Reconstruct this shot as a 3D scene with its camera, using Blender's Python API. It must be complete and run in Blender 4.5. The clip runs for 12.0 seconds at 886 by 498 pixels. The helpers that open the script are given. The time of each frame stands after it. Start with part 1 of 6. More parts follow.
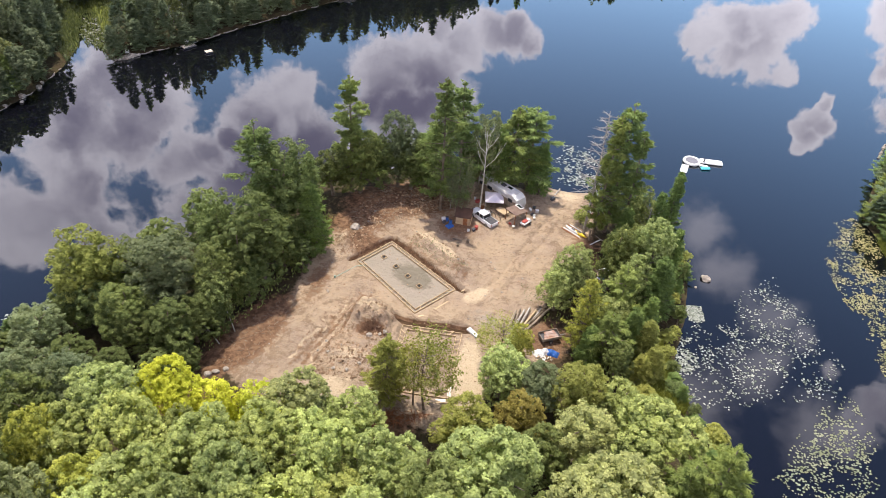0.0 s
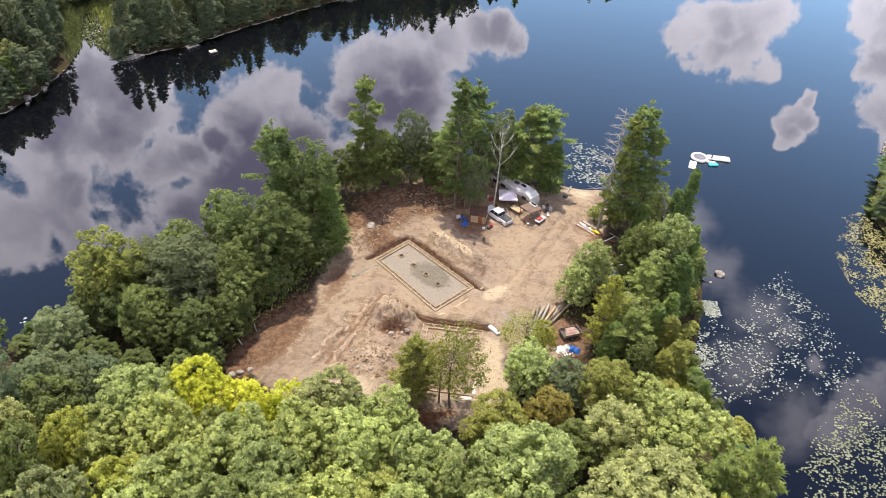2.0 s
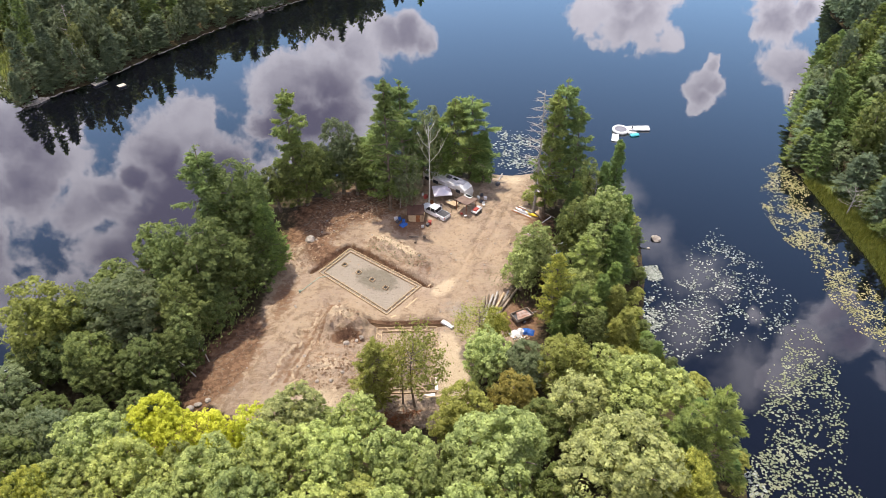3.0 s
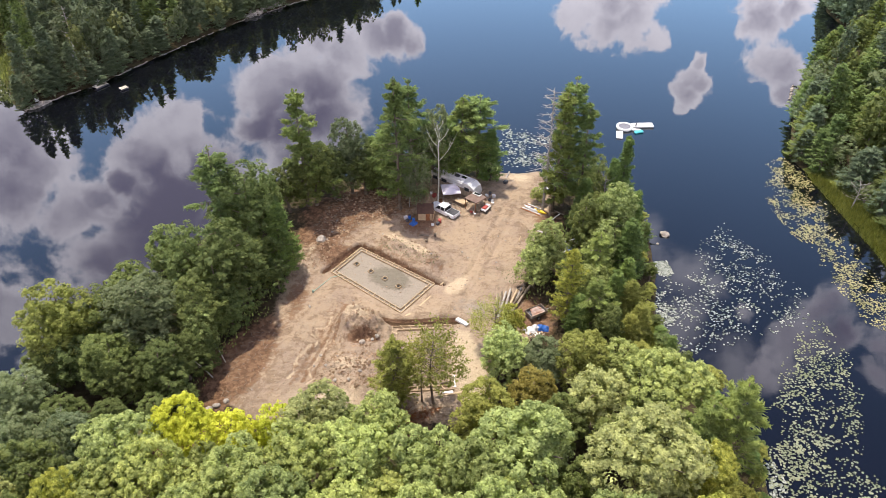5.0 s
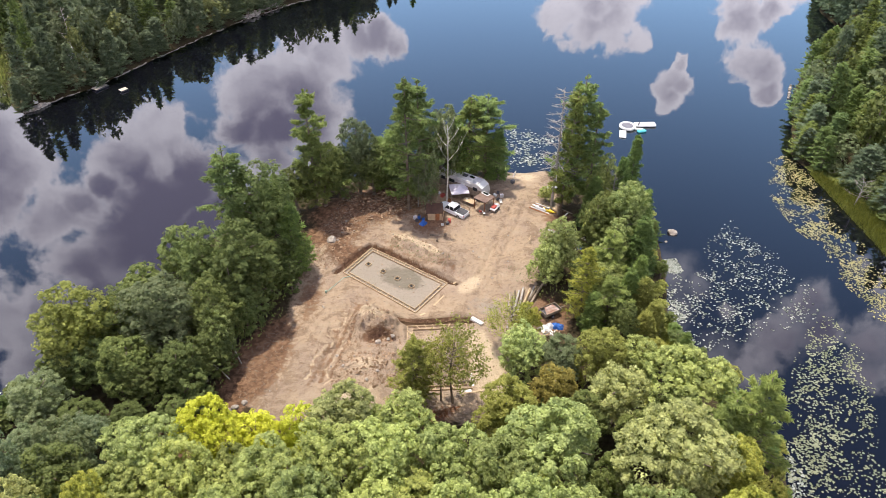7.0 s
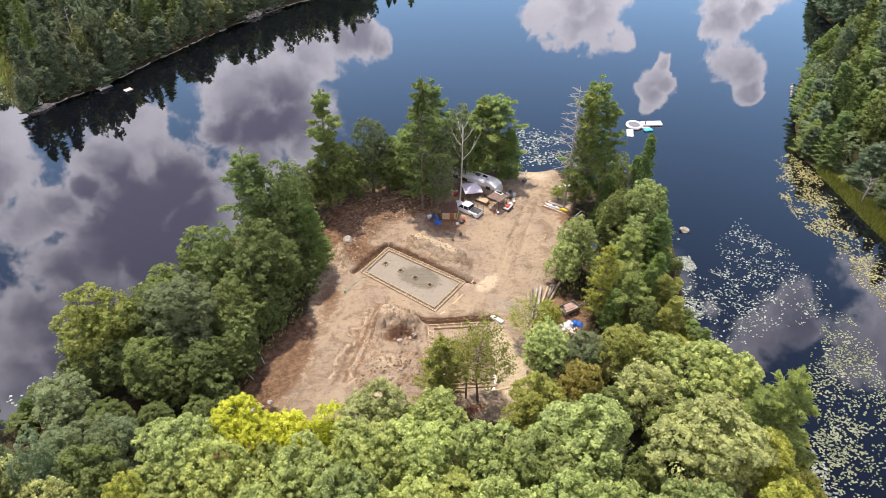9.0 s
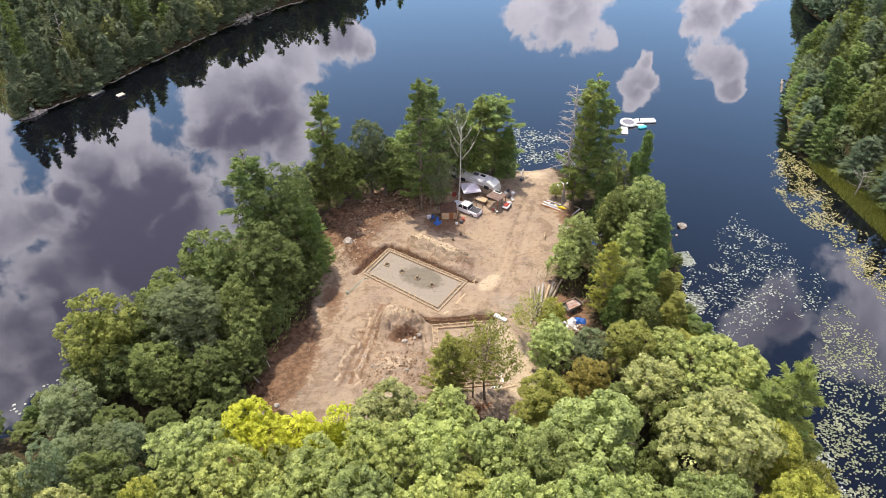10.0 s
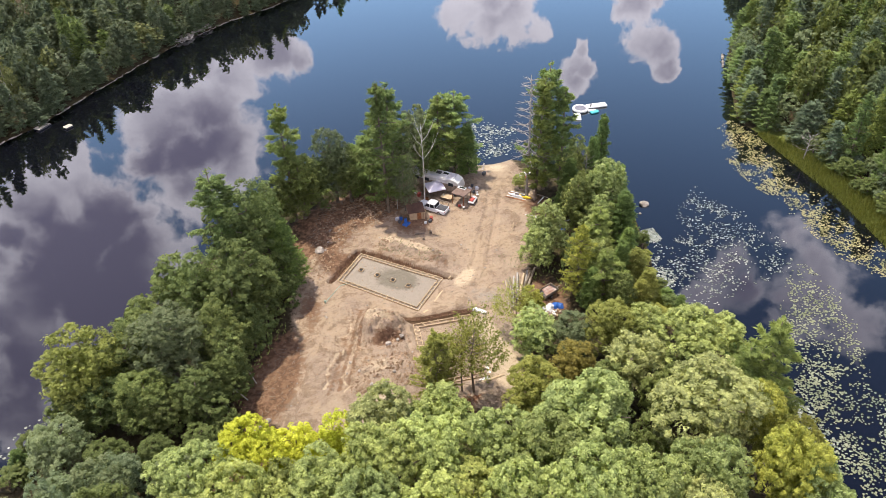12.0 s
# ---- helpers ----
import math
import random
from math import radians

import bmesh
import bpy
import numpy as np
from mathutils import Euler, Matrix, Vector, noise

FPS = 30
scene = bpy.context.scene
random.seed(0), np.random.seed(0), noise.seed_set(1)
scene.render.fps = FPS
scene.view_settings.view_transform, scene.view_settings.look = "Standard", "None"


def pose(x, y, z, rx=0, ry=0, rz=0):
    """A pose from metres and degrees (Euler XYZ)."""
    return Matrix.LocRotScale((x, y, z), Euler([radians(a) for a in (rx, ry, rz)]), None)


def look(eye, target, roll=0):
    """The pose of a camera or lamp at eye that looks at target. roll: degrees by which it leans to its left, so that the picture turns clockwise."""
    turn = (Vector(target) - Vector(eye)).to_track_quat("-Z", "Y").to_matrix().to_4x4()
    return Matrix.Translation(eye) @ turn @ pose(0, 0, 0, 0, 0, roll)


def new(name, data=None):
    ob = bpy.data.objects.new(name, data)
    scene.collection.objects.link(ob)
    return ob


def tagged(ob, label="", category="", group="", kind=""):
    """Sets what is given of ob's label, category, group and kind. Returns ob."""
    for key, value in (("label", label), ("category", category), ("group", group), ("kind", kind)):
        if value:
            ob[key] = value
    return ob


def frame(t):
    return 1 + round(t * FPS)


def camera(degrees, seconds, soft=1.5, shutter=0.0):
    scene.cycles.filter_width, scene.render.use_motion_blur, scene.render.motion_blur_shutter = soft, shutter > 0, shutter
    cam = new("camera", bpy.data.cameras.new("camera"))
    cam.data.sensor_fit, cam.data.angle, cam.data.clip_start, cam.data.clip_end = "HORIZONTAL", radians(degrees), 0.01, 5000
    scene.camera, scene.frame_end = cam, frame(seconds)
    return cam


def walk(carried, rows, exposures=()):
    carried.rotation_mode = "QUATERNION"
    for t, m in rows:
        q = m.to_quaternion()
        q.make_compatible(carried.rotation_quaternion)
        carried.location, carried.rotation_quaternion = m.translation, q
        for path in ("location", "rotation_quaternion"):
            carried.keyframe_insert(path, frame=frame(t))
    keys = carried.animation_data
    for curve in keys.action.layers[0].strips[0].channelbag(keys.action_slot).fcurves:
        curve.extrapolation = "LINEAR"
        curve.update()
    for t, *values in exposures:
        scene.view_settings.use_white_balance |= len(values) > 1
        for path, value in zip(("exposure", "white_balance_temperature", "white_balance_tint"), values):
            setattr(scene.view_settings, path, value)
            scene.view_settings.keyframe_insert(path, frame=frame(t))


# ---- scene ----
cam = camera(61.0, 12.0, soft=0.7)
# seconds, eye x y z, yaw, pitch, roll
PATH = [
    (0, 0.00, 0.00, 88.10, 0.06, -38.42, 4.74),
    (0.5, -1.50, -0.16, 88.08, -0.01, -38.47, 5.09),
    (1, -3.03, -0.30, 88.01, -0.57, -38.48, 5.08),
    (1.5, -4.48, -0.41, 87.93, -0.91, -38.44, 5.15),
    (2, -5.40, -0.54, 87.86, -1.20, -38.43, 4.92),
    (2.5, -5.59, -0.89, 87.73, -3.43, -38.21, 3.12),
    (3, -5.96, -1.23, 87.59, -7.05, -38.01, 0.50),
    (5, -9.89, -1.30, 87.36, -8.01, -37.93, 0.36),
    (5.5, -10.98, -1.23, 87.31, -8.22, -37.90, 0.45),
    (6, -12.14, -1.08, 87.20, -8.47, -37.87, 0.59),
    (6.5, -13.41, -0.99, 87.15, -8.93, -37.83, 0.73),
    (8.5, -18.98, -0.64, 87.23, -10.79, -37.77, 1.02),
    (9, -20.41, -0.49, 87.28, -10.89, -37.80, 1.29),
    (9.5, -21.68, -0.40, 87.28, -11.49, -37.78, 1.20),
    (10, -22.98, -0.31, 87.24, -12.15, -37.71, 1.03),
    (10.5, -24.32, -0.26, 87.21, -12.44, -37.67, 1.16),
    (11, -25.18, -0.29, 87.23, -13.55, -37.62, 0.40),
    (11.5, -25.60, -0.54, 87.24, -15.01, -37.55, -0.90),
    (12, -25.88, -0.87, 87.39, -16.24, -37.56, -2.15),
]
walk(cam, [(t, pose(x, y, z, 0, 0, yaw) @ pose(0, 0, 0, 90 + pitch, 0, 0) @ pose(0, 0, 0, 0, 0, roll)) for t, x, y, z, yaw, pitch, roll in PATH])

# ---- sky, sun ----
SUN_AZ, SUN_EL = 339.0, 68.0      # azimuth from +y towards +x, elevation, in degrees
world = bpy.data.worlds.new("sky")
scene.world = world
world.use_nodes = True


class Nodes:
    """Short way to write node trees."""

    def __init__(self, tree):
        self.tree = tree
        tree.nodes.clear()

    def put(self, value, socket):
        if isinstance(value, bpy.types.NodeSocket):
            self.tree.links.new(value, socket)
        elif isinstance(value, (tuple, list)) and len(value) == 3 and socket.type == "RGBA":
            socket.default_value = (*value, 1)
        else:
            socket.default_value = value

    def add(self, kind, ins=None, operation="", blend_type="", interpolation_type="", attribute_name="", data_type="", clamp=False):
        n = self.tree.nodes.new(kind)
        if operation:
            n.operation = operation
        if data_type:
            n.data_type = data_type
        if blend_type:
            n.blend_type = blend_type
        if interpolation_type:
            n.interpolation_type = interpolation_type
        if attribute_name:
            n.attribute_name = attribute_name
        if clamp:
            n.use_clamp = True
        for k, v in (ins or {}).items():
            self.put(v, n.inputs[k])
        return n

    def math(self, op, a, b=0.0, c=0.0, clamp=False):
        n = self.add("ShaderNodeMath", operation=op, clamp=clamp)
        for i, v in enumerate((a, b, c)):
            self.put(v, n.inputs[i])
        return n.outputs[0]

    def mix(self, f, a, b, blend="MIX"):
        n = self.add("ShaderNodeMix", data_type="RGBA", blend_type=blend)
        self.put(f, n.inputs[0]), self.put(a, n.inputs[6]), self.put(b, n.inputs[7])
        return n.outputs[2]

    def ramp(self, f, a, b, to0=0.0, to1=1.0):
        n = self.add("ShaderNodeMapRange", {0: f, 1: a, 2: b, 3: to0, 4: to1}, interpolation_type="SMOOTHSTEP")
        return n.outputs[0]

    def noise(self, vec, scale, detail=4.0, rough=0.55, out=0, dist=0.0):
        return self.add("ShaderNodeTexNoise", {"Vector": vec, "Scale": scale, "Detail": detail, "Roughness": rough, "Distortion": dist}).outputs[out]


# cumulus heaps: azimuth and height over the horizon of the middle, and radius, in degrees
EAST_HEAPS = [(18.1, 20.4, 1.4), (20.4, 21.4, 1.6), (22.5, 20.8, 1.7), (24.3, 21.7, 0.9), (20.1, 19.1, 2.0), (22.4, 18.4, 1.8), (31.5, 19.3, 1.5), (32.8, 21.8, 1.4), (34.0, 23.5, 0.9), (30.3, 17.3, 1.8),
              (33.3, 18.7, 1.0), (27.8, 22.3, 0.5), (27.5, 23.4, 0.85), (28.4, 23.8, 0.75), (26.8, 24.1, 0.7), (27.6, 24.7, 0.8), (27.2, 25.6, 0.5), (34.2, 16.1, 1.5)]
MIDDLE_HEAPS = [(5.4, 22.5, 0.9), (4.0, 22.0, 1.3), (2.2, 22.4, 1.6), (0.4, 23.4, 1.9), (-1.2, 25.2, 2.4), (-3.5, 24.6, 2.6), (-6.0, 25.4, 2.7), (-1.5, 27.8, 2.2), (-4.6, 28.3, 2.4), (-7.4, 28.2, 1.9), (-0.6, 29.8, 1.6), (-5.0, 31.0, 1.7), (-2.0, 21.4, 1.8)]
WEST_HEAPS = [(-13.6, 27.4, 2.5), (-16.4, 28.2, 2.3), (-12.0, 31.0, 3.0), (-16.0, 32.0, 3.4), (-11.0, 34.6, 3.4), (-15.4, 36.0, 4.0), (-19.6, 34.4, 3.4), (-12.0, 38.4, 3.2), (-17.0, 40.0, 3.4), (-21.2, 38.2, 3.4)]
SHORE_HEAPS = [(-23.6, 24.0, 2.3), (-23.8, 27.4, 2.3), (-26.2, 25.0, 3.0), (-26.4, 29.0, 2.6), (-30.2, 27.2, 3.8), (-31.4, 32.4, 3.0), (-22.8, 31.2, 2.0), (-33.6, 24.0, 4.0), (-22.6, 35.0, 2.2), (-26.2, 38.0, 2.8), (-30.0, 36.4, 2.2), (-24.4, 41.0, 2.6), (-28.6, 41.0, 2.0), (-36.0, 33.0, 2.6), (-20.6, 30.6, 1.2), (-18.8, 30.0, 1.2)]
HIGH_HEAPS = [(41.9, 36.8, 1.6), (44.0, 38.1, 1.7), (41.4, 39.6, 1.7), (39.8, 42.7, 1.4), (41.1, 41.2, 1.6), (48.2, 39.6, 1.4), (48.1, 37.8, 1.3), (48.9, 35.0, 2.0), (36.3, 39.3, 0.7), (46.6, 33.4, 1.5), (50.6, 36.6, 2.4), (53.6, 38.2, 2.4)]
# thick grey hearts of the clouds: azimuth, height, radius in degrees and how dense
HEARTS = [(-14.5, 34.5, 8.0, 1.0), (-3.6, 28.0, 5.0, 0.85), (-22.5, 38.5, 6.0, 0.8), (-30.0, 31.0, 7.0, 0.5), (-25.0, 27.0, 4.5, 0.35), (46.0, 37.0, 7.0, 0.5), (21.0, 20.0, 3.4, 0.3), (31.5, 18.0, 3.0, 0.3), (27.6, 24.4, 1.5, 0.3)]
# thin wisps of cloud low over the near water
WISPS = [(22.7, 32.9, 1.8), (25.6, 35.4, 1.9), (27.0, 45.4, 3.4), (30.8, 37.4, 2.0), (33.0, 37.8, 1.2), (37.2, 43.0, 2.2), (31.0, 41.0, 1.8)]
CLOUD_LIT, CLOUD_DARK = 10.4, 2.45


def build_sky():
    n = Nodes(world.node_tree)
    sky = n.add("ShaderNodeTexSky")
    sky.sky_type, sky.sun_disc = "NISHITA", False
    sky.sun_elevation, sky.sun_rotation = radians(SUN_EL), radians(SUN_AZ)
    sky.air_density, sky.dust_density, sky.ozone_density = 1.0, 0.6, 1.6
    way = n.add("ShaderNodeTexCoord").outputs["Generated"]
    warp = n.add("ShaderNodeVectorMath", {0: n.noise(way, 9.0, 5.0, 0.6, out=1), 1: (0.5, 0.5, 0.5)}, operation="SUBTRACT").outputs[0]
    warp = n.add("ShaderNodeVectorMath", {0: warp, "Scale": 0.06}, operation="SCALE").outputs[0]
    bent = n.add("ShaderNodeVectorMath", {0: way, 1: warp}, operation="ADD").outputs[0]

    def away(a, e, r):
        """1 in the middle of a round patch of sky, 0 at r degrees from it, and below 0 outside."""
        a, e, r = radians(a), radians(e), radians(r)
        c = (math.sin(a) * math.cos(e), math.cos(a) * math.cos(e), math.sin(e))
        return n.math("MULTIPLY_ADD", n.add("ShaderNodeVectorMath", {0: bent, 1: c}, operation="DISTANCE").outputs["Value"], -1 / r, 1.0)

    heap = None
    for a, e, r in EAST_HEAPS + MIDDLE_HEAPS + WEST_HEAPS + SHORE_HEAPS + HIGH_HEAPS:
        one = away(a, e, r * 1.35)
        heap = one if heap is None else n.math("SMOOTH_MAX", heap, one, 0.25)
    heart = None
    for a, e, r, dense in HEARTS:
        one = n.math("MULTIPLY", n.math("MAXIMUM", away(a, e, r), 0.0), dense)
        heart = one if heart is None else n.math("SMOOTH_MAX", heart, one, 0.1)
    # broken cloud over the rest of the sky, behind and to the sides
    sep = n.add("ShaderNodeSeparateXYZ", {0: way})
    rest = n.math("MULTIPLY", n.ramp(sep.outputs[1], 0.25, -0.1), n.ramp(n.noise(way, 2.6, 3.0), 0.38, 0.54))
    heap = n.math("MAXIMUM", heap, n.math("MULTIPLY_ADD", rest, 1.4, -1.0))
    west = n.ramp(sep.outputs[0], 0.22, -0.05)
    fine = n.math("MULTIPLY", n.math("SUBTRACT", n.noise(bent, 26.0, 9.0, 0.6), 0.5), n.math("MULTIPLY_ADD", west, -0.35, 2.0))
    thick = n.math("ADD", heap, fine)
    thin = n.math("MULTIPLY", n.ramp(sep.outputs[2], 0.48, 0.56), n.ramp(sep.outputs[0], 0.2, 0.4))
    cover = n.ramp(thick, 0.06, n.math("MULTIPLY_ADD", thin, 0.45, n.math("MULTIPLY_ADD", west, 0.04, 0.34)))
    wisp = None
    for a, e, r in WISPS:
        one = away(a, e, r * 1.3)
        wisp = one if wisp is None else n.math("SMOOTH_MAX", wisp, one, 0.15)
    wisp = n.ramp(n.math("MULTIPLY_ADD", fine, 0.7, wisp), -0.05, 0.85, 0.0, 0.5)
    cover = n.math("MAXIMUM", cover, wisp)
    # light rims, grey hearts, soft folds
    fold = n.ramp(n.noise(bent, 6.5, 3.0, 0.5), 0.3, 0.7)
    billow = n.ramp(n.noise(bent, 17.0, 8.0, 0.6), 0.32, 0.68)
    depth = n.ramp(n.math("MULTIPLY_ADD", fine, 0.5, heap), 0.1, 0.75)
    core = n.math("MULTIPLY_ADD", n.math("MULTIPLY", depth, heart), 1.45, n.math("MULTIPLY", depth, n.math("MULTIPLY_ADD", fold, 0.6, 0.0)))
    core = n.math("MULTIPLY_ADD", n.math("SUBTRACT", billow, 0.5), 0.3, core)
    core = n.ramp(core, -0.1, 1.15)
    cloud = n.mix(core, (CLOUD_LIT, CLOUD_LIT * 0.89, CLOUD_LIT * 0.97), (CLOUD_DARK * 1.1, CLOUD_DARK * 0.95, CLOUD_DARK * 1.36))
    high = n.math("MULTIPLY", n.ramp(sep.outputs[2], 0.28, 0.6, 0.8, 1.4), n.ramp(sep.outputs[1], -0.1, 0.25, 1.15, 1.0))
    cloud = n.mix(1.0, cloud, n.add("ShaderNodeCombineColor", {0: high, 1: high, 2: high}).outputs[0], "MULTIPLY")
    col = n.mix(cover, n.mix(1.0, sky.outputs[0], n.mix(n.ramp(sep.outputs[2], 0.25, 0.8), (1.42, 1.42, 1.38), (0.42, 0.44, 0.5)), "MULTIPLY"), cloud)
    bg = n.add("ShaderNodeBackground", {"Color": col, "Strength": 0.15})
    n.add("ShaderNodeOutputWorld", {"Surface": bg.outputs[0]})


build_sky()
sun = new("sun", bpy.data.lights.new("sun", "SUN"))
sun.data.energy, sun.data.angle, sun.data.color = 4.4, radians(1.5), (1.0, 0.92, 0.78)
az, el = radians(SUN_AZ), radians(SUN_EL)
sun.matrix_world = look((math.sin(az) * math.cos(el) * 300, math.cos(az) * math.cos(el) * 300, math.sin(el) * 300), (0, 0, 0))
scene.view_settings.exposure = 0.46


# ---- materials ----
def material(name):
    m = bpy.data.materials.new(name)
    m.use_nodes = True
    return m, Nodes(m.node_tree)


def finish(n, color, rough=0.8, metal=0.0, bump=None, strength=0.3, dist=0.05, spec=0.3):
    ins = {"Base Color": color, "Roughness": rough, "Metallic": metal, "Specular IOR Level": spec}
    if bump is not None:
        ins["Normal"] = n.add("ShaderNodeBump", {"Height": bump, "Strength": strength, "Distance": dist}).outputs[0]
    p = n.add("ShaderNodeBsdfPrincipled", ins)
    n.add("ShaderNodeOutputMaterial", {"Surface": p.outputs[0]})


def plain(name, a, b, rough=0.6, scale=3.0, metal=0.0, spec=0.3, bump=0.2):
    """A surface with stains between two colours and a fine grain."""
    m, n = material(name)
    at = n.add("ShaderNodeTexCoord").outputs["Object"]
    big, small = n.noise(at, scale, 4.0), n.noise(at, scale * 11, 3.0)
    f = n.math("ADD", n.ramp(big, 0.35, 0.65), n.math("MULTIPLY", n.math("SUBTRACT", small, 0.5), 0.5), clamp=True)
    var = n.math("MULTIPLY_ADD", n.add("ShaderNodeObjectInfo").outputs["Random"], 0.25, 0.875)
    finish(n, n.mix(1.0, n.mix(f, a, b), n.add("ShaderNodeCombineColor", {0: var, 1: var, 2: var}).outputs[0], "MULTIPLY"), rough, metal, small, bump, 0.02, spec)
    return m


def leaf(name, a, b, pale):
    """Foliage: each spray of leaves takes its own tone; light passes through."""
    m, n = material(name)
    isl = n.add("ShaderNodeNewGeometry").outputs["Random Per Island"]
    rnd = n.add("ShaderNodeObjectInfo").outputs["Random"]
    at = n.add("ShaderNodeTexCoord").outputs["Object"]
    col = n.mix(n.ramp(n.noise(at, 1.5, 3.0, 0.7), 0.36, 0.64), a, b)
    col = n.mix(n.math("MULTIPLY", n.ramp(isl, 0.6, 1.0), 0.28), col, pale)
    var = n.math("MULTIPLY", n.math("MULTIPLY_ADD", isl, 0.3, 0.83), n.math("MULTIPLY_ADD", rnd, 0.45, 0.78))
    col = n.mix(1.0, col, n.add("ShaderNodeCombineColor", {0: var, 1: var, 2: var}).outputs[0], "MULTIPLY")
    hue = n.mix(n.math("FRACT", n.math("MULTIPLY", rnd, 7.31)), (1.04, 1.0, 0.9), (0.955, 1.0, 1.06))
    col = n.mix(1.0, col, hue, "MULTIPLY")
    p = n.add("ShaderNodeBsdfPrincipled", {"Base Color": col, "Roughness": 0.6, "Specular IOR Level": 0.18})
    t = n.add("ShaderNodeBsdfTranslucent", {"Color": n.mix(1.0, col, (1.35, 1.27, 0.62), "MULTIPLY")})
    s = n.add("ShaderNodeMixShader", {0: 0.3, 1: p.outputs[0], 2: t.outputs[0]})
    n.add("ShaderNodeOutputMaterial", {"Surface": s.outputs[0]})
    return m


LEAF = {
    "d": leaf("leaves_green", (0.165, 0.206, 0.066), (0.395, 0.45, 0.155), (0.55, 0.59, 0.26)),
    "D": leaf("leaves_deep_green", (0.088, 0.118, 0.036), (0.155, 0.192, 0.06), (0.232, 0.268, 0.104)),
    "l": leaf("leaves_light", (0.215, 0.258, 0.078), (0.465, 0.515, 0.168), (0.6, 0.635, 0.265)),
    "c": leaf("leaves_pale_grey_green", (0.175, 0.2, 0.08), (0.385, 0.415, 0.172), (0.53, 0.555, 0.275)),
    "n": leaf("leaves_warm_green", (0.14, 0.16, 0.038), (0.235, 0.255, 0.06), (0.33, 0.345, 0.11)),
    "b": leaf("leaves_brown_olive", (0.2, 0.175, 0.04), (0.37, 0.325, 0.085), (0.45, 0.41, 0.14)),
    "g": leaf("leaves_grey_green", (0.122, 0.158, 0.078), (0.188, 0.228, 0.118), (0.285, 0.325, 0.19)),
    "y": leaf("leaves_yellow_green", (0.235, 0.25, 0.045), (0.45, 0.45, 0.085), (0.55, 0.55, 0.16)),
    "Y": leaf("leaves_yellow", (0.42, 0.44, 0.035), (0.63, 0.65, 0.075), (0.74, 0.76, 0.17)),
    "o": leaf("leaves_olive", (0.18, 0.193, 0.042), (0.315, 0.325, 0.08), (0.415, 0.42, 0.145)),
    "p": leaf("needles_pine", (0.14, 0.199, 0.069), (0.204, 0.276, 0.0891), (0.316, 0.402, 0.159)),
    "s": leaf("needles_cedar", (0.115, 0.175, 0.0515), (0.172, 0.244, 0.067), (0.27, 0.347, 0.115)),
    "q": leaf("needles_bright_pine", (0.13, 0.17, 0.045), (0.24, 0.29, 0.078), (0.34, 0.385, 0.14)),
    # v and w: distance haze is mixed into the leaf colours as grey and blue
    "v": leaf("needles_far_pine_haze_tint", (0.122, 0.165, 0.105), (0.18, 0.232, 0.142), (0.26, 0.315, 0.205)),
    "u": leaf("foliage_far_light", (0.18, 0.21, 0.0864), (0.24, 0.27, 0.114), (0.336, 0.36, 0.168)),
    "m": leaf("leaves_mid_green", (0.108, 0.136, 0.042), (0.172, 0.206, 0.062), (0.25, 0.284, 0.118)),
    "w": leaf("foliage_far_wood_haze_tint", (0.12, 0.153, 0.092), (0.175, 0.213, 0.125), (0.25, 0.285, 0.185)),
}
BARK = plain("bark_grey_brown", (0.12, 0.09, 0.065), (0.22, 0.18, 0.14), 0.9, 2.0, bump=0.6)
BIRCH = plain("bark_birch_white", (0.62, 0.6, 0.54), (0.4, 0.38, 0.34), 0.8, 1.2, bump=0.3)
DEADWOOD = plain("wood_bleached_grey", (0.38, 0.35, 0.32), (0.26, 0.23, 0.21), 0.9, 2.0, bump=0.4)
LUMBER = plain("lumber_new", (0.52, 0.4, 0.26), (0.41, 0.3, 0.19), 0.75, 1.0)
OLDWOOD = plain("wood_weathered", (0.32, 0.26, 0.2), (0.2, 0.16, 0.12), 0.85, 1.5)
REDWOOD = plain("wood_red_brown", (0.3, 0.12, 0.05), (0.2, 0.08, 0.035), 0.8, 1.5)
ROCK = plain("rock_pale_grey", (0.4, 0.355, 0.31), (0.22, 0.19, 0.165), 0.9, 1.2, bump=0.6)
WHITE = plain("white_paint", (0.74, 0.74, 0.73), (0.62, 0.62, 0.61), 0.4, 0.8, spec=0.5, bump=0.05)
GREYWHITE = plain("grey_white_membrane", (0.68, 0.67, 0.69), (0.54, 0.53, 0.55), 0.6, 0.7)
SILVER = plain("silver_white_car_paint", (0.78, 0.8, 0.84), (0.74, 0.76, 0.8), 0.3, 0.5, 0.1, 0.6, 0.02)
GLASS = plain("dark_glass", (0.02, 0.025, 0.03), (0.03, 0.035, 0.04), 0.08, 1.0, 0.0, 0.6, 0.0)
RUBBER = plain("black_rubber", (0.025, 0.025, 0.025), (0.04, 0.04, 0.04), 0.8)
DARK = plain("dark_grey_cover", (0.06, 0.06, 0.07), (0.09, 0.09, 0.1), 0.6)
CANVAS = plain("canopy_cloth_pale", (0.62, 0.59, 0.68), (0.54, 0.51, 0.6), 0.8, 0.6)
BROWNROOF = plain("roofing_brown", (0.2, 0.14, 0.115), (0.15, 0.1, 0.085), 0.85, 1.0)
REDROOF = plain("roofing_dark_red_brown", (0.1, 0.055, 0.04), (0.07, 0.04, 0.03), 0.85, 1.0)
BLUE = plain("blue_plastic", (0.03, 0.12, 0.42), (0.02, 0.08, 0.3), 0.45)
YELLOW = plain("yellow_paint", (0.75, 0.55, 0.03), (0.65, 0.45, 0.03), 0.5)
PINKRED = plain("red_paint", (0.42, 0.08, 0.06), (0.3, 0.06, 0.05), 0.5)
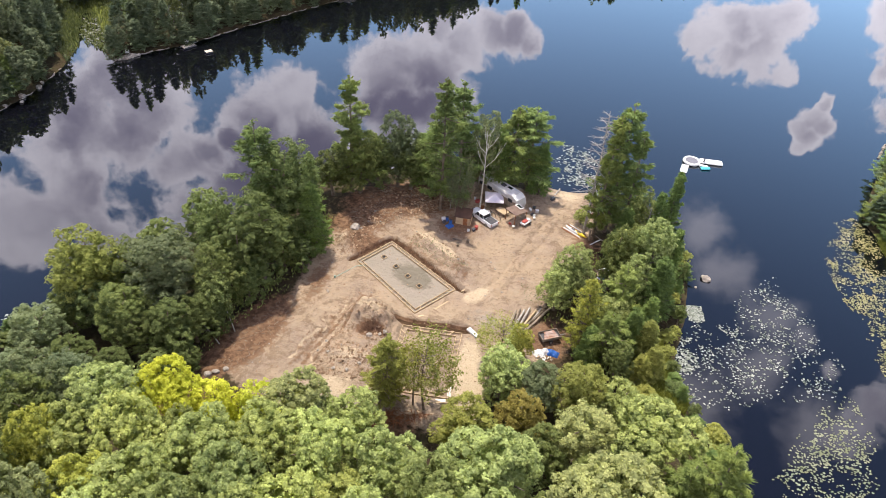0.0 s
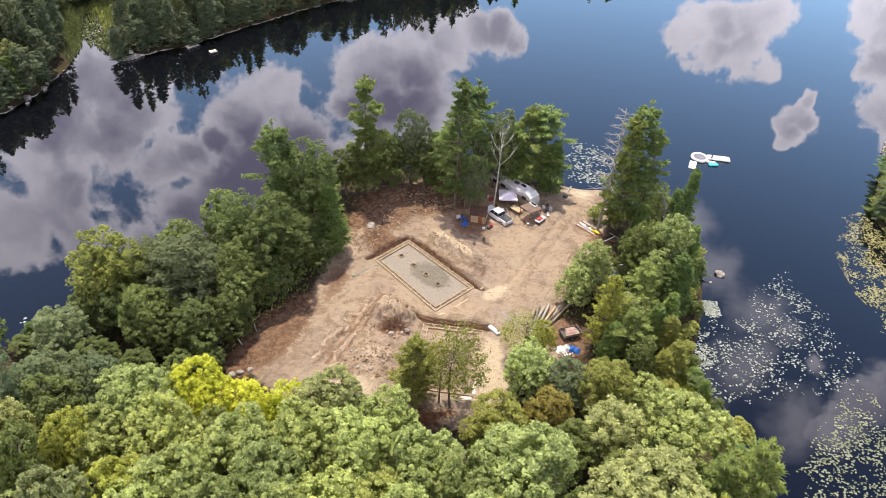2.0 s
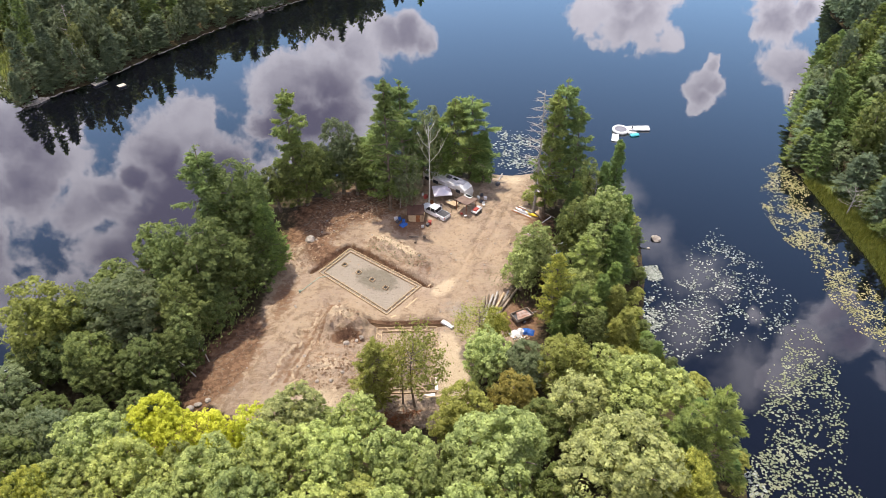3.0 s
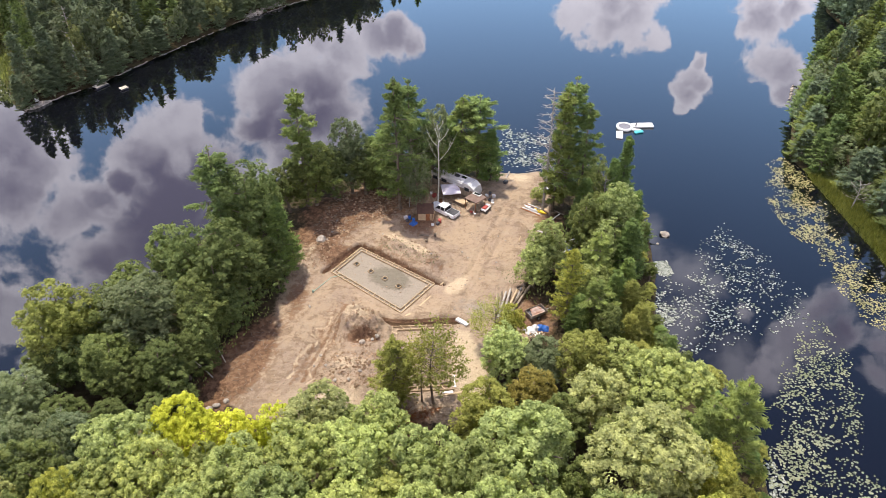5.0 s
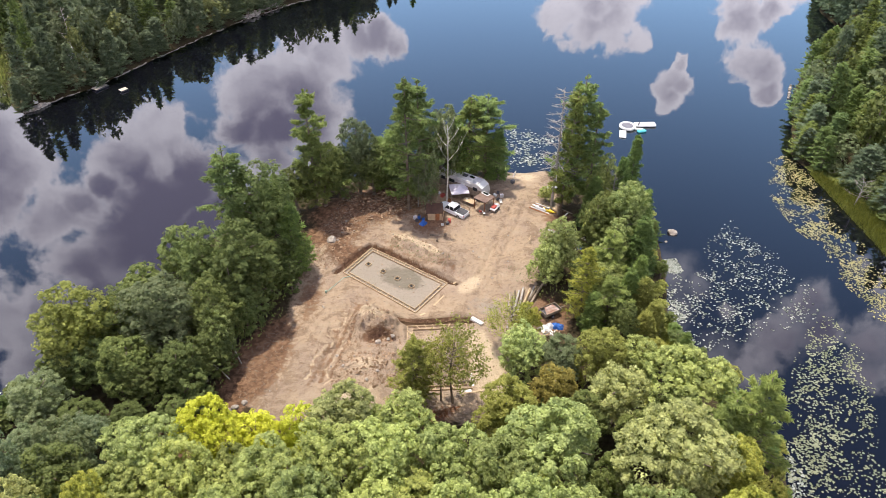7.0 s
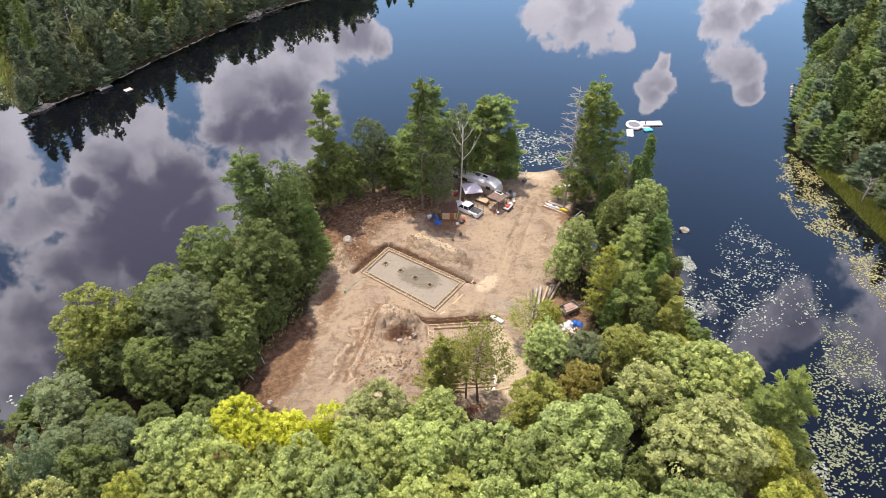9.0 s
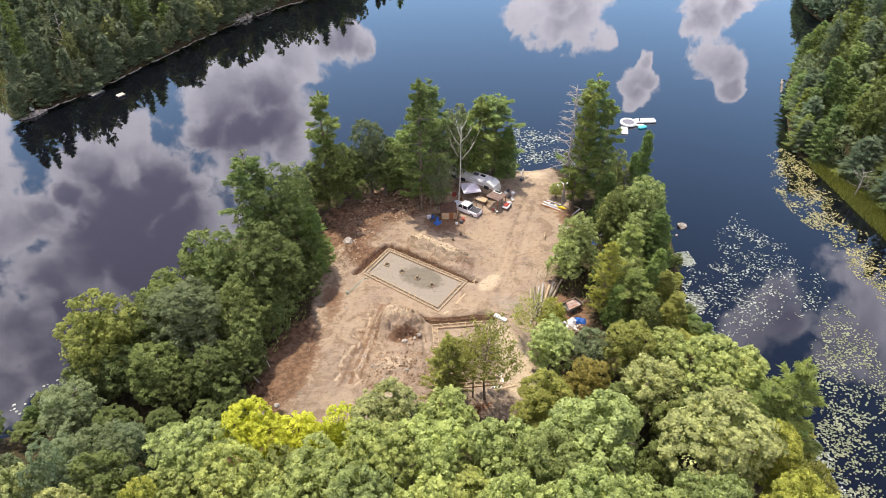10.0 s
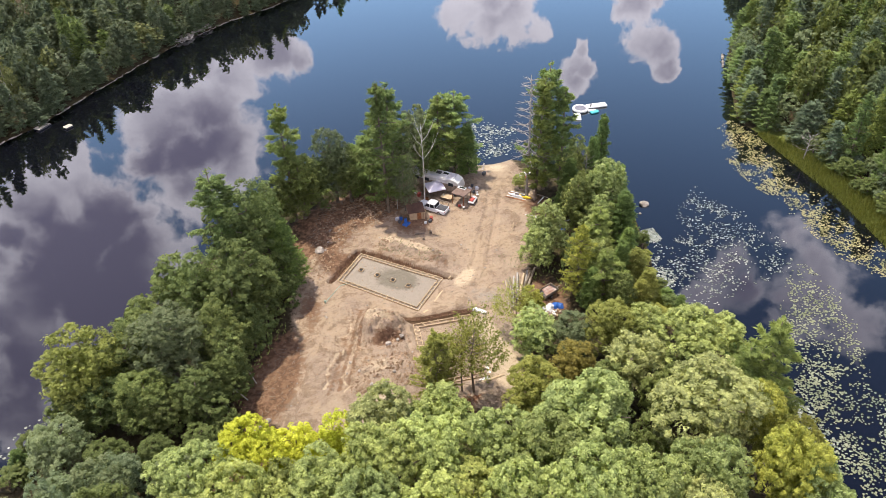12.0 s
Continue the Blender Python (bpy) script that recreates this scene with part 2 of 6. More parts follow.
PVC = plain("pale_green_pipe", (0.3, 0.4, 0.33), (0.24, 0.33, 0.28), 0.5)
STEEL = plain("steel_grey", (0.4, 0.4, 0.4), (0.3, 0.3, 0.3), 0.45, 1.0, 0.6)
RUST = plain("rusty_sheet", (0.3, 0.16, 0.11), (0.42, 0.34, 0.32), 0.75, 0.8)
AQUA = plain("turquoise_vinyl", (0.1, 0.5, 0.55), (0.08, 0.42, 0.5), 0.4)


def make_ground_material():
    m, n = material("ground_soil")
    at = n.add("ShaderNodeNewGeometry").outputs["Position"]
    bare = n.add("ShaderNodeAttribute", attribute_name="bare").outputs["Fac"]
    dark = n.add("ShaderNodeAttribute", attribute_name="dark").outputs["Fac"]
    gravel = n.add("ShaderNodeAttribute", attribute_name="gravel").outputs["Fac"]
    grass = n.add("ShaderNodeAttribute", attribute_name="grass").outputs["Fac"]
    n1, n2, n3 = n.noise(at, 0.16, 6.0, 0.6), n.noise(at, 1.1, 5.0, 0.65), n.noise(at, 7.0, 4.0, 0.7)
    streak = n.noise(n.add("ShaderNodeMapping", {"Vector": at, "Rotation": (0, 0, 0.75), "Scale": (0.35, 2.2, 1.0)}).outputs[0], 0.9, 5.0, 0.65)
    sand = n.mix(n.ramp(n1, 0.4, 0.6), (0.395, 0.295, 0.205), (0.33, 0.247, 0.185))
    sand = n.mix(n.math("MULTIPLY", n.ramp(n2, 0.5, 0.66), 0.42), sand, (0.187, 0.131, 0.0849))
    sand = n.mix(n.math("MULTIPLY", n.ramp(streak, 0.52, 0.72), 0.25), sand, (0.419, 0.34, 0.243))
    n4 = n.noise(at, 0.3, 7.0, 0.68, dist=0.8)
    sand = n.mix(n.math("MULTIPLY", n.ramp(n4, 0.5, 0.6), 0.55), sand, (0.176, 0.119, 0.0808))
    sand = n.mix(n.math("MULTIPLY", n.ramp(n4, 0.47, 0.36), 0.7), sand, (0.396, 0.308, 0.227))
    sand = n.mix(n.math("MULTIPLY", n.ramp(n3, 0.54, 0.66), 0.55), sand, (0.419, 0.372, 0.299))
    loam_and_shade = n.mix(n.ramp(n2, 0.4, 0.62), (0.125, 0.067, 0.04), (0.232, 0.137, 0.083))
    loam_and_shade = n.mix(n.math("MULTIPLY", n.ramp(n3, 0.58, 0.75), 0.6), loam_and_shade, (0.286, 0.21, 0.14))
    grey = n.mix(n.ramp(n3, 0.3, 0.75), (0.31, 0.264, 0.216), (0.37, 0.322, 0.268))
    wet = n.add("ShaderNodeAttribute", attribute_name="wet").outputs["Fac"]
    grey = n.mix(n.math("MULTIPLY", n.ramp(n.math("ADD", wet, n.math("MULTIPLY", n.math("SUBTRACT", n2, 0.5), 0.7)), 0.3, 0.55), 0.7), grey, (0.162, 0.145, 0.11))
    forest = n.mix(n.ramp(n2, 0.4, 0.65), (0.0573, 0.042, 0.025), (0.0716, 0.062, 0.03))
    blade = n.mix(n.ramp(n3, 0.35, 0.65), (0.115, 0.14, 0.035), (0.191, 0.21, 0.055))
    edge = n.math("MULTIPLY", n.math("SUBTRACT", n2, 0.5), 0.9)
    pale = n.add("ShaderNodeAttribute", attribute_name="pale").outputs["Fac"]
    # dry sand, also the painted light on heap tops
    dry_and_lit = n.mix(n.ramp(n3, 0.35, 0.65), (0.52, 0.405, 0.275), (0.62, 0.505, 0.365))
    sand = n.mix(n.math("MULTIPLY", n.ramp(n.math("ADD", pale, n.math("MULTIPLY", n.math("SUBTRACT", n4, 0.5), 1.4)), 0.4, 0.75), 0.8), sand, dry_and_lit)
    col = n.mix(n.ramp(n.math("ADD", bare, edge), 0.35, 0.6), forest, sand)
    col = n.mix(n.math("MULTIPLY", n.ramp(n.math("ADD", dark, edge), 0.2, 0.5), 0.92), col, loam_and_shade)
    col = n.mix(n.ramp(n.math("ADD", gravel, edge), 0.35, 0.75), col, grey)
    # darkest in the trench strips: damp soil and the recess's shade, both as colour
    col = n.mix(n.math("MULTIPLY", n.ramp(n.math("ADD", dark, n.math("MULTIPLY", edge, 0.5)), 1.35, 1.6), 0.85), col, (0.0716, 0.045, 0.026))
    col = n.mix(n.ramp(n.math("ADD", grass, edge), 0.4, 0.6), col, blade)
    bump = n.math("ADD", n.math("MULTIPLY_ADD", streak, 0.35, n2), n.math("MULTIPLY", n3, 0.35))
    finish(n, col, 0.95, 0.0, bump, 1.0, 0.5, 0.1)
    return m


def make_water_material():
    m, n = material("lake_water")
    at = n.add("ShaderNodeNewGeometry").outputs["Position"]
    h = n.math("ADD", n.noise(at, 0.25, 3.0), n.math("MULTIPLY", n.noise(at, 1.6, 2.0), 0.2))
    nor = n.add("ShaderNodeBump", {"Height": h, "Strength": 0.006, "Distance": 0.3}).outputs[0]
    deep = n.add("ShaderNodeBsdfDiffuse", {"Color": (0.003, 0.003, 0.006, 1)})
    shine = n.add("ShaderNodeBsdfGlossy", {"Color": (0.89, 0.965, 1.0, 1), "Roughness": 0.015, "Normal": nor})
    fres = n.add("ShaderNodeFresnel", {"IOR": 1.33, "Normal": nor}).outputs[0]
    f = n.math("MULTIPLY_ADD", fres, 2.7, 0.008, clamp=True)
    s = n.add("ShaderNodeMixShader", {0: f, 1: deep.outputs[0], 2: shine.outputs[0]})
    n.add("ShaderNodeOutputMaterial", {"Surface": s.outputs[0]})
    return m


def make_pad_material():
    m, n = material("lily_pad_sheen")
    isl = n.add("ShaderNodeNewGeometry").outputs["Random Per Island"]
    # the whitish end paints the sky's sheen into the pads' own green
    a = n.mix(n.ramp(isl, 0.1, 1.0), (0.09, 0.107, 0.075), (0.38, 0.39, 0.345))
    p = n.add("ShaderNodeBsdfPrincipled", {"Base Color": a, "Roughness": 0.3, "Specular IOR Level": 0.6})
    n.add("ShaderNodeOutputMaterial", {"Surface": p.outputs[0]})
    return m


CLOD = plain("dry_soil_clods", (0.44, 0.31, 0.205), (0.26, 0.17, 0.11), 0.95, 0.6)
SOIL, WATER, PAD = make_ground_material(), make_water_material(), make_pad_material()
PAD_Y = plain("lily_pad_yellowing", (0.37, 0.33, 0.15), (0.22, 0.21, 0.08), 0.35, 0.3, 0.0, 0.5)
PAD_OLIVE = plain("lily_pad_olive", (0.25, 0.26, 0.16), (0.15, 0.165, 0.085), 0.35, 0.3, 0.0, 0.5)
REED = leaf("reed_grass", (0.16, 0.185, 0.04), (0.24, 0.255, 0.06), (0.34, 0.34, 0.12))


# ---- mesh helpers ----
def mesh_from(name, verts, faces, mats, smooth=False):
    me = bpy.data.meshes.new(name)
    me.from_pydata([tuple(v) for v in verts], [], [tuple(f) for f in faces])
    for m in mats if isinstance(mats, (list, tuple)) else [mats]:
        me.materials.append(m)
    if smooth:
        me.shade_smooth()
    me.update()
    return me


def quads(name, corners, mat):
    """A mesh of loose quads, from an array (count, 4, 3)."""
    n = len(corners)
    me = bpy.data.meshes.new(name)
    me.vertices.add(n * 4)
    me.vertices.foreach_set("co", np.asarray(corners, dtype=np.float32).ravel())
    me.loops.add(n * 4)
    me.loops.foreach_set("vertex_index", np.arange(n * 4, dtype=np.int32))
    me.polygons.add(n)
    me.polygons.foreach_set("loop_start", np.arange(0, n * 4, 4, dtype=np.int32))
    me.materials.append(mat)
    me.update(calc_edges=True)
    return me


def tris(name, corners, mat):
    """A mesh of loose triangles, from an array (count, 3, 3)."""
    n = len(corners)
    me = bpy.data.meshes.new(name)
    me.vertices.add(n * 3)
    me.vertices.foreach_set("co", np.asarray(corners, dtype=np.float32).ravel())
    me.loops.add(n * 3)
    me.loops.foreach_set("vertex_index", np.arange(n * 3, dtype=np.int32))
    me.polygons.add(n)
    me.polygons.foreach_set("loop_start", np.arange(0, n * 3, 3, dtype=np.int32))
    me.materials.append(mat)
    me.update(calc_edges=True)
    return me


def part(name, bm, mat, parent, label=""):
    """Links a bmesh, or a ready mesh, as one mesh object under its thing."""
    if isinstance(bm, bmesh.types.BMesh):
        me = bpy.data.meshes.new(name)
        bm.to_mesh(me)
        bm.free()
        me.materials.append(mat)
    else:
        me = bm
    ob = new(name, me)
    ob.parent = parent
    return tagged(ob, label)


def thing(name, m, label, category, group="", kind=""):
    ob = new(name)
    ob.empty_display_size = 0.3
    ob.matrix_basis = m
    return tagged(ob, label, category, group, kind)


def box(bm, size, at=(0, 0, 0), rot=(0, 0, 0), bevel=0.0):
    """A box with bevelled edges, centred on at."""
    g = bmesh.ops.create_cube(bm, size=1.0, matrix=pose(*at, *rot) @ Matrix.Diagonal((*size, 1)))
    if bevel:
        es = list({e for v in g["verts"] for e in v.link_edges})
        bmesh.ops.bevel(bm, geom=es, offset=bevel, segments=1, affect="EDGES", profile=0.5)
    return bm


def tube(bm, a, b, r0, r1=None, sides=8):
    """A tapered round bar from a to b."""
    a, b = Vector(a), Vector(b)
    d = b - a
    m = Matrix.Translation((a + b) / 2) @ d.to_track_quat("Z", "Y").to_matrix().to_4x4()
    bmesh.ops.create_cone(bm, cap_ends=True, segments=sides, radius1=r0, radius2=r0 if r1 is None else r1, depth=d.length, matrix=m)
    return bm


def one_box(size, at=(0, 0, 0), rot=(0, 0, 0), bevel=0.0):
    return box(bmesh.new(), size, at, rot, bevel)


def limb(verts, faces, pts, radii, sides=5):
    """Adds a bent tapered bar through pts to verts and faces."""
    base = len(verts)
    for i, p in enumerate(pts):
        p = Vector(p)
        d = (Vector(pts[min(i + 1, len(pts) - 1)]) - Vector(pts[max(i - 1, 0)])).normalized()
        u = d.orthogonal().normalized()
        w = d.cross(u)
        for k in range(sides):
            a = 2 * math.pi * k / sides
            verts.append(p + (u * math.cos(a) + w * math.sin(a)) * radii[i])
    for i in range(len(pts) - 1):
        for k in range(sides):
            a, b = base + i * sides + k, base + i * sides + (k + 1) % sides
            faces.append((a, b, b + sides, a + sides))
    faces.append(tuple(base + (len(pts) - 1) * sides + k for k in range(sides)))


# ---- ground, water ----
NEAR_LAND = [(22, 136), (31, 135.5), (38, 127), (46.5, 114), (44, 102), (42, 95), (38.5, 86), (39.5, 78), (42, 70), (43.5, 58), (40.5, 48), (38.5, 38), (38, 15), (55, -40),
             (190, -200), (900, -2600), (-2600, -2600), (-2600, 20), (-150, 64), (-90, 73), (-66, 79), (-60, 86), (-55, 97), (-45, 112), (-35, 124), (-25, 133), (-10, 138), (8, 139)]
FAR_LAND = [(-2600, 120), (-200, 128), (-125, 136), (-103, 148), (-100, 158), (-99.5, 172), (-101, 184), (-110, 205), (-106, 208), (-96, 190), (-92, 181), (-88.7, 176.5), (-84, 182.5), (-74, 191), (-60, 208.5),
            (-51, 219), (-40, 231.5), (-24, 245), (-6, 255), (10, 271), (30, 290), (65, 303), (105, 317), (150, 335), (190, 310), (176, 262), (153, 232), (144, 216), (142, 204), (152, 198), (2600, 230), (2600, 2600), (-2600, 2600)]
RIGHT_LAND = [(84, 81), (87.5, 97), (88, 110), (88.5, 124), (87, 132), (97, 150), (106.5, 165), (114, 174), (128, 185), (150, 190), (2600, 205), (2600, -2600), (1200, -2600), (300, -300), (140, -60), (108, 20), (93, 55)]
CLEARING = [(-31, 75), (-32, 84), (-25, 92), (-23, 103), (-20, 114), (-16, 124), (-9, 130), (3, 132.5), (18, 131), (22, 135), (30, 134.5), (29, 122), (28, 113), (23, 107), (19, 98), (16.5, 92),
            (21, 85), (14, 81), (10, 80), (7.5, 73), (5.5, 66), (-4, 68), (-16, 69), (-25, 70)]


def side_distance(px, py, poly):
    """Signed distance to a polygon's outline, positive inside."""
    inside = np.zeros(px.shape, bool)
    best = np.full(px.shape, 1e9)
    for (ax, ay), (bx, by) in zip(poly, poly[1:] + poly[:1]):
        dx, dy = bx - ax, by - ay
        t = np.clip(((px - ax) * dx + (py - ay) * dy) / (dx * dx + dy * dy), 0, 1)
        best = np.minimum(best, np.hypot(px - ax - t * dx, py - ay - t * dy))
        if ay != by:
            inside ^= ((ay > py) != (by > py)) & (px < (bx - ax) * (py - ay) / (by - ay) + ax)
    return np.where(inside, best, -best)


def wob(x, y, s, seed=0.0):
    """Smooth cheap noise of about -1 to 1 with wavelength s."""
    k = 6.283 / s
    return (np.sin(k * (x * 0.83 + y * 0.31) + seed) + np.sin(k * (y * 0.91 - x * 0.42) * 1.37 + seed * 2.1) + np.sin(k * (x * 0.57 + y * 0.77) * 2.11 + seed * 0.7) + np.sin(k * (x * 1.1 - y * 0.6) * 3.3 + seed * 1.3) * 0.6) / 3.2


def hump(x, y, cx, cy, rx, ry, turn=0.0):
    c, s = math.cos(radians(turn)), math.sin(radians(turn))
    u, v = ((x - cx) * c + (y - cy) * s) / rx, (-(x - cx) * s + (y - cy) * c) / ry
    return np.exp(-(u * u + v * v) * 1.4)


def strip(x, y, ax, ay, bx, by, half):
    """1 along the line from a to b, falling to 0 past its half-width."""
    dx, dy = bx - ax, by - ay
    t = np.clip(((x - ax) * dx + (y - ay) * dy) / (dx * dx + dy * dy), 0, 1)
    d = np.hypot(x - ax - t * dx, y - ay - t * dy)
    return np.clip(1.6 - d / half * 1.2, 0, 1)


SLAB = [(-15.2, 103.3), (-9.6, 109.6), (2.6, 97.7), (-3.9, 91.0)]      # outer corners of the large formwork
FOOT = [(-5.6, 88.0), (4.1, 87.2), (2.4, 73.4), (-7.2, 74.2)]         # outer corners of the small formwork


def lattice(x, y, s, seed=0.0):
    """Smooth value noise of -1 to 1 with cells of s metres."""
    u, v = x / s, y / s
    i, j = np.floor(u), np.floor(v)
    a, b = u - i, v - j
    a, b = a * a * (3 - 2 * a), b * b * (3 - 2 * b)
    h = lambda p, q: np.mod(np.sin(p * 127.1 + q * 311.7 + seed * 74.7) * 43758.5453, 1.0) * 2 - 1
    return (h(i, j) * (1 - a) + h(i + 1, j) * a) * (1 - b) + (h(i, j + 1) * (1 - a) + h(i + 1, j + 1) * a) * b


def warp(x, y):
    """The point, pushed about unevenly, for ragged edges."""
    return x + 0.9 * lattice(x, y, 2.6, 7.0) + 0.35 * lattice(x, y, 0.9, 9.0), y + 0.9 * lattice(x, y, 2.6, 8.0) + 0.35 * lattice(x, y, 0.9, 10.0)


def ground_height(x, y):
    near, far, right = side_distance(x, y, NEAR_LAND), side_distance(x, y, FAR_LAND), side_distance(x, y, RIGHT_LAND)
    h = np.full(x.shape, -2.5)
    rise = lambda d, w, top: np.where(d > 0, top * (1 - np.exp(-np.maximum(d, 0) / w)), np.maximum(d * 0.35, -2.5))
    h = np.maximum(h, rise(near, 3.0, 2.0))
    h = np.maximum(h, rise(far, 2.5, 1.5) + np.clip(far - 8, 0, 500) * 0.11)
    h = np.maximum(h, rise(right, 8.0, 1.4) + np.clip(right - 16, 0, 400) * 0.07)
    land = np.clip(np.maximum(np.maximum(near, far), right) / 4, 0, 1)
    h = h + land * 0.12 * wob(x, y, 9.0)
    # beach ramp
    h = h - hump(x, y, 26, 134, 8, 6) * 0.9
    open_ = np.clip(side_distance(x, y, CLEARING) / 3, 0, 1)
    torn = np.maximum.reduce([hump(x, y, -13, 88, 9, 8), hump(x, y, -16, 108, 6, 7, 55), hump(x, y, -1, 107, 10, 4, -44), hump(x, y, -13, 78, 9, 5), 1.2 * hump(x, y, -9, 121, 12, 7)])
    h = h + open_ * (0.16 * lattice(x, y, 4.3, 1.0) + (0.06 + 0.14 * torn) * lattice(x, y, 1.7, 2.0) + (0.04 + 0.14 * torn) * lattice(x, y, 0.8, 3.0))
    # spoil heaps beside the trenches
    heap = 1.25 * hump(x, y, -1.2, 108.4, 8.8, 2.6, -44) + 1.0 * hump(x, y, 3.5, 102.0, 3.2, 2.0, -40) + 1.4 * hump(x, y, -17.8, 108.5, 4.2, 2.2, 55)
    heap = heap + 2.3 * np.minimum(1.0, 1.5 * hump(x, y, -11.0, 88.8, 4.2, 3.2, -20)) + 0.5 * hump(x, y, -8.0, 88.0, 2.0, 2.0) + 0.9 * hump(x, y, -13, 80.5, 5.0, 3.0) + 0.4 * hump(x, y, -20, 88, 2.0, 6.0, 30)
    heap = heap + 0.9 * hump(x, y, -17.0, 116.6, 4.5, 1.6, 52) + 0.7 * hump(x, y, -9.5, 118.6, 5.0, 1.5, 12) + 0.6 * hump(x, y, -11.5, 114.6, 3.5, 1.2, 35) + 0.7 * hump(x, y, -14, 124, 6, 3, 30) + 0.5 * hump(x, y, 8, 96, 4, 3)
    h = h + heap * (1.15 + 0.34 * wob(x, y, 2.7, 3.0) + 0.2 * wob(x, y, 1.3, 5.0))
    # trenches along the formwork
    dig = 1.7 * strip(x, y, -9.6, 110.7, 4.0, 97.5, 0.6) + 1.2 * strip(x, y, -16.4, 103.6, -9.8, 111.0, 0.55) + 0.95 * strip(x, y, -6.8, 89.0, 5.0, 88.0, 0.7) + 0.35 * strip(x, y, -9.4, 112, -12.5, 116, 0.9)
    dig = dig + 0.4 * strip(x, y, -6.9, 89.0, -8.4, 74.0, 0.6)
    # wheel ruts
    u, v = warp(x, y)
    dig = dig + 0.5 * strip(u, v, -12.5, 95.0, -20.2, 79.0, 1.7) + 0.3 * strip(u, v, -14.2, 92.4, -20.8, 78.5, 0.5) + 0.3 * strip(u, v, -12.6, 92.0, -18.8, 78.0, 0.5)
    dig = dig + 0.25 * strip(x, y, 8, 98, 24, 128, 0.5) + 0.22 * strip(x, y, 10.3, 97, 26, 127, 0.5) + 1.1 * hump(x, y, -10.4, 85.6, 2.6, 1.0, -5)
    h = h - dig
    # level pads within the formwork
    for corners, level in ((SLAB, 1.72), (FOOT, 1.62)):
        w = np.clip(side_distance(x, y, corners) / 0.8 + 0.9, 0, 1)
        h = h * (1 - w) + level * w
    return h


def ground_line(lo, hi, step, mid, out, reach):
    """Grid lines: fine between lo and hi, coarser round about, widening to the horizon."""
    fine = list(np.arange(lo, hi, step))
    a, b, s = [], hi, step
    for sign, start in ((-1, lo), (1, hi)):
        p, s, line = start, step, []
        while abs(p) < reach:
            s = mid if abs(p - start) < out else s * 1.3
            p += sign * s
            line.append(p)
        a.append(line)
    return np.array(a[0][::-1] + fine + [hi] + a[1])


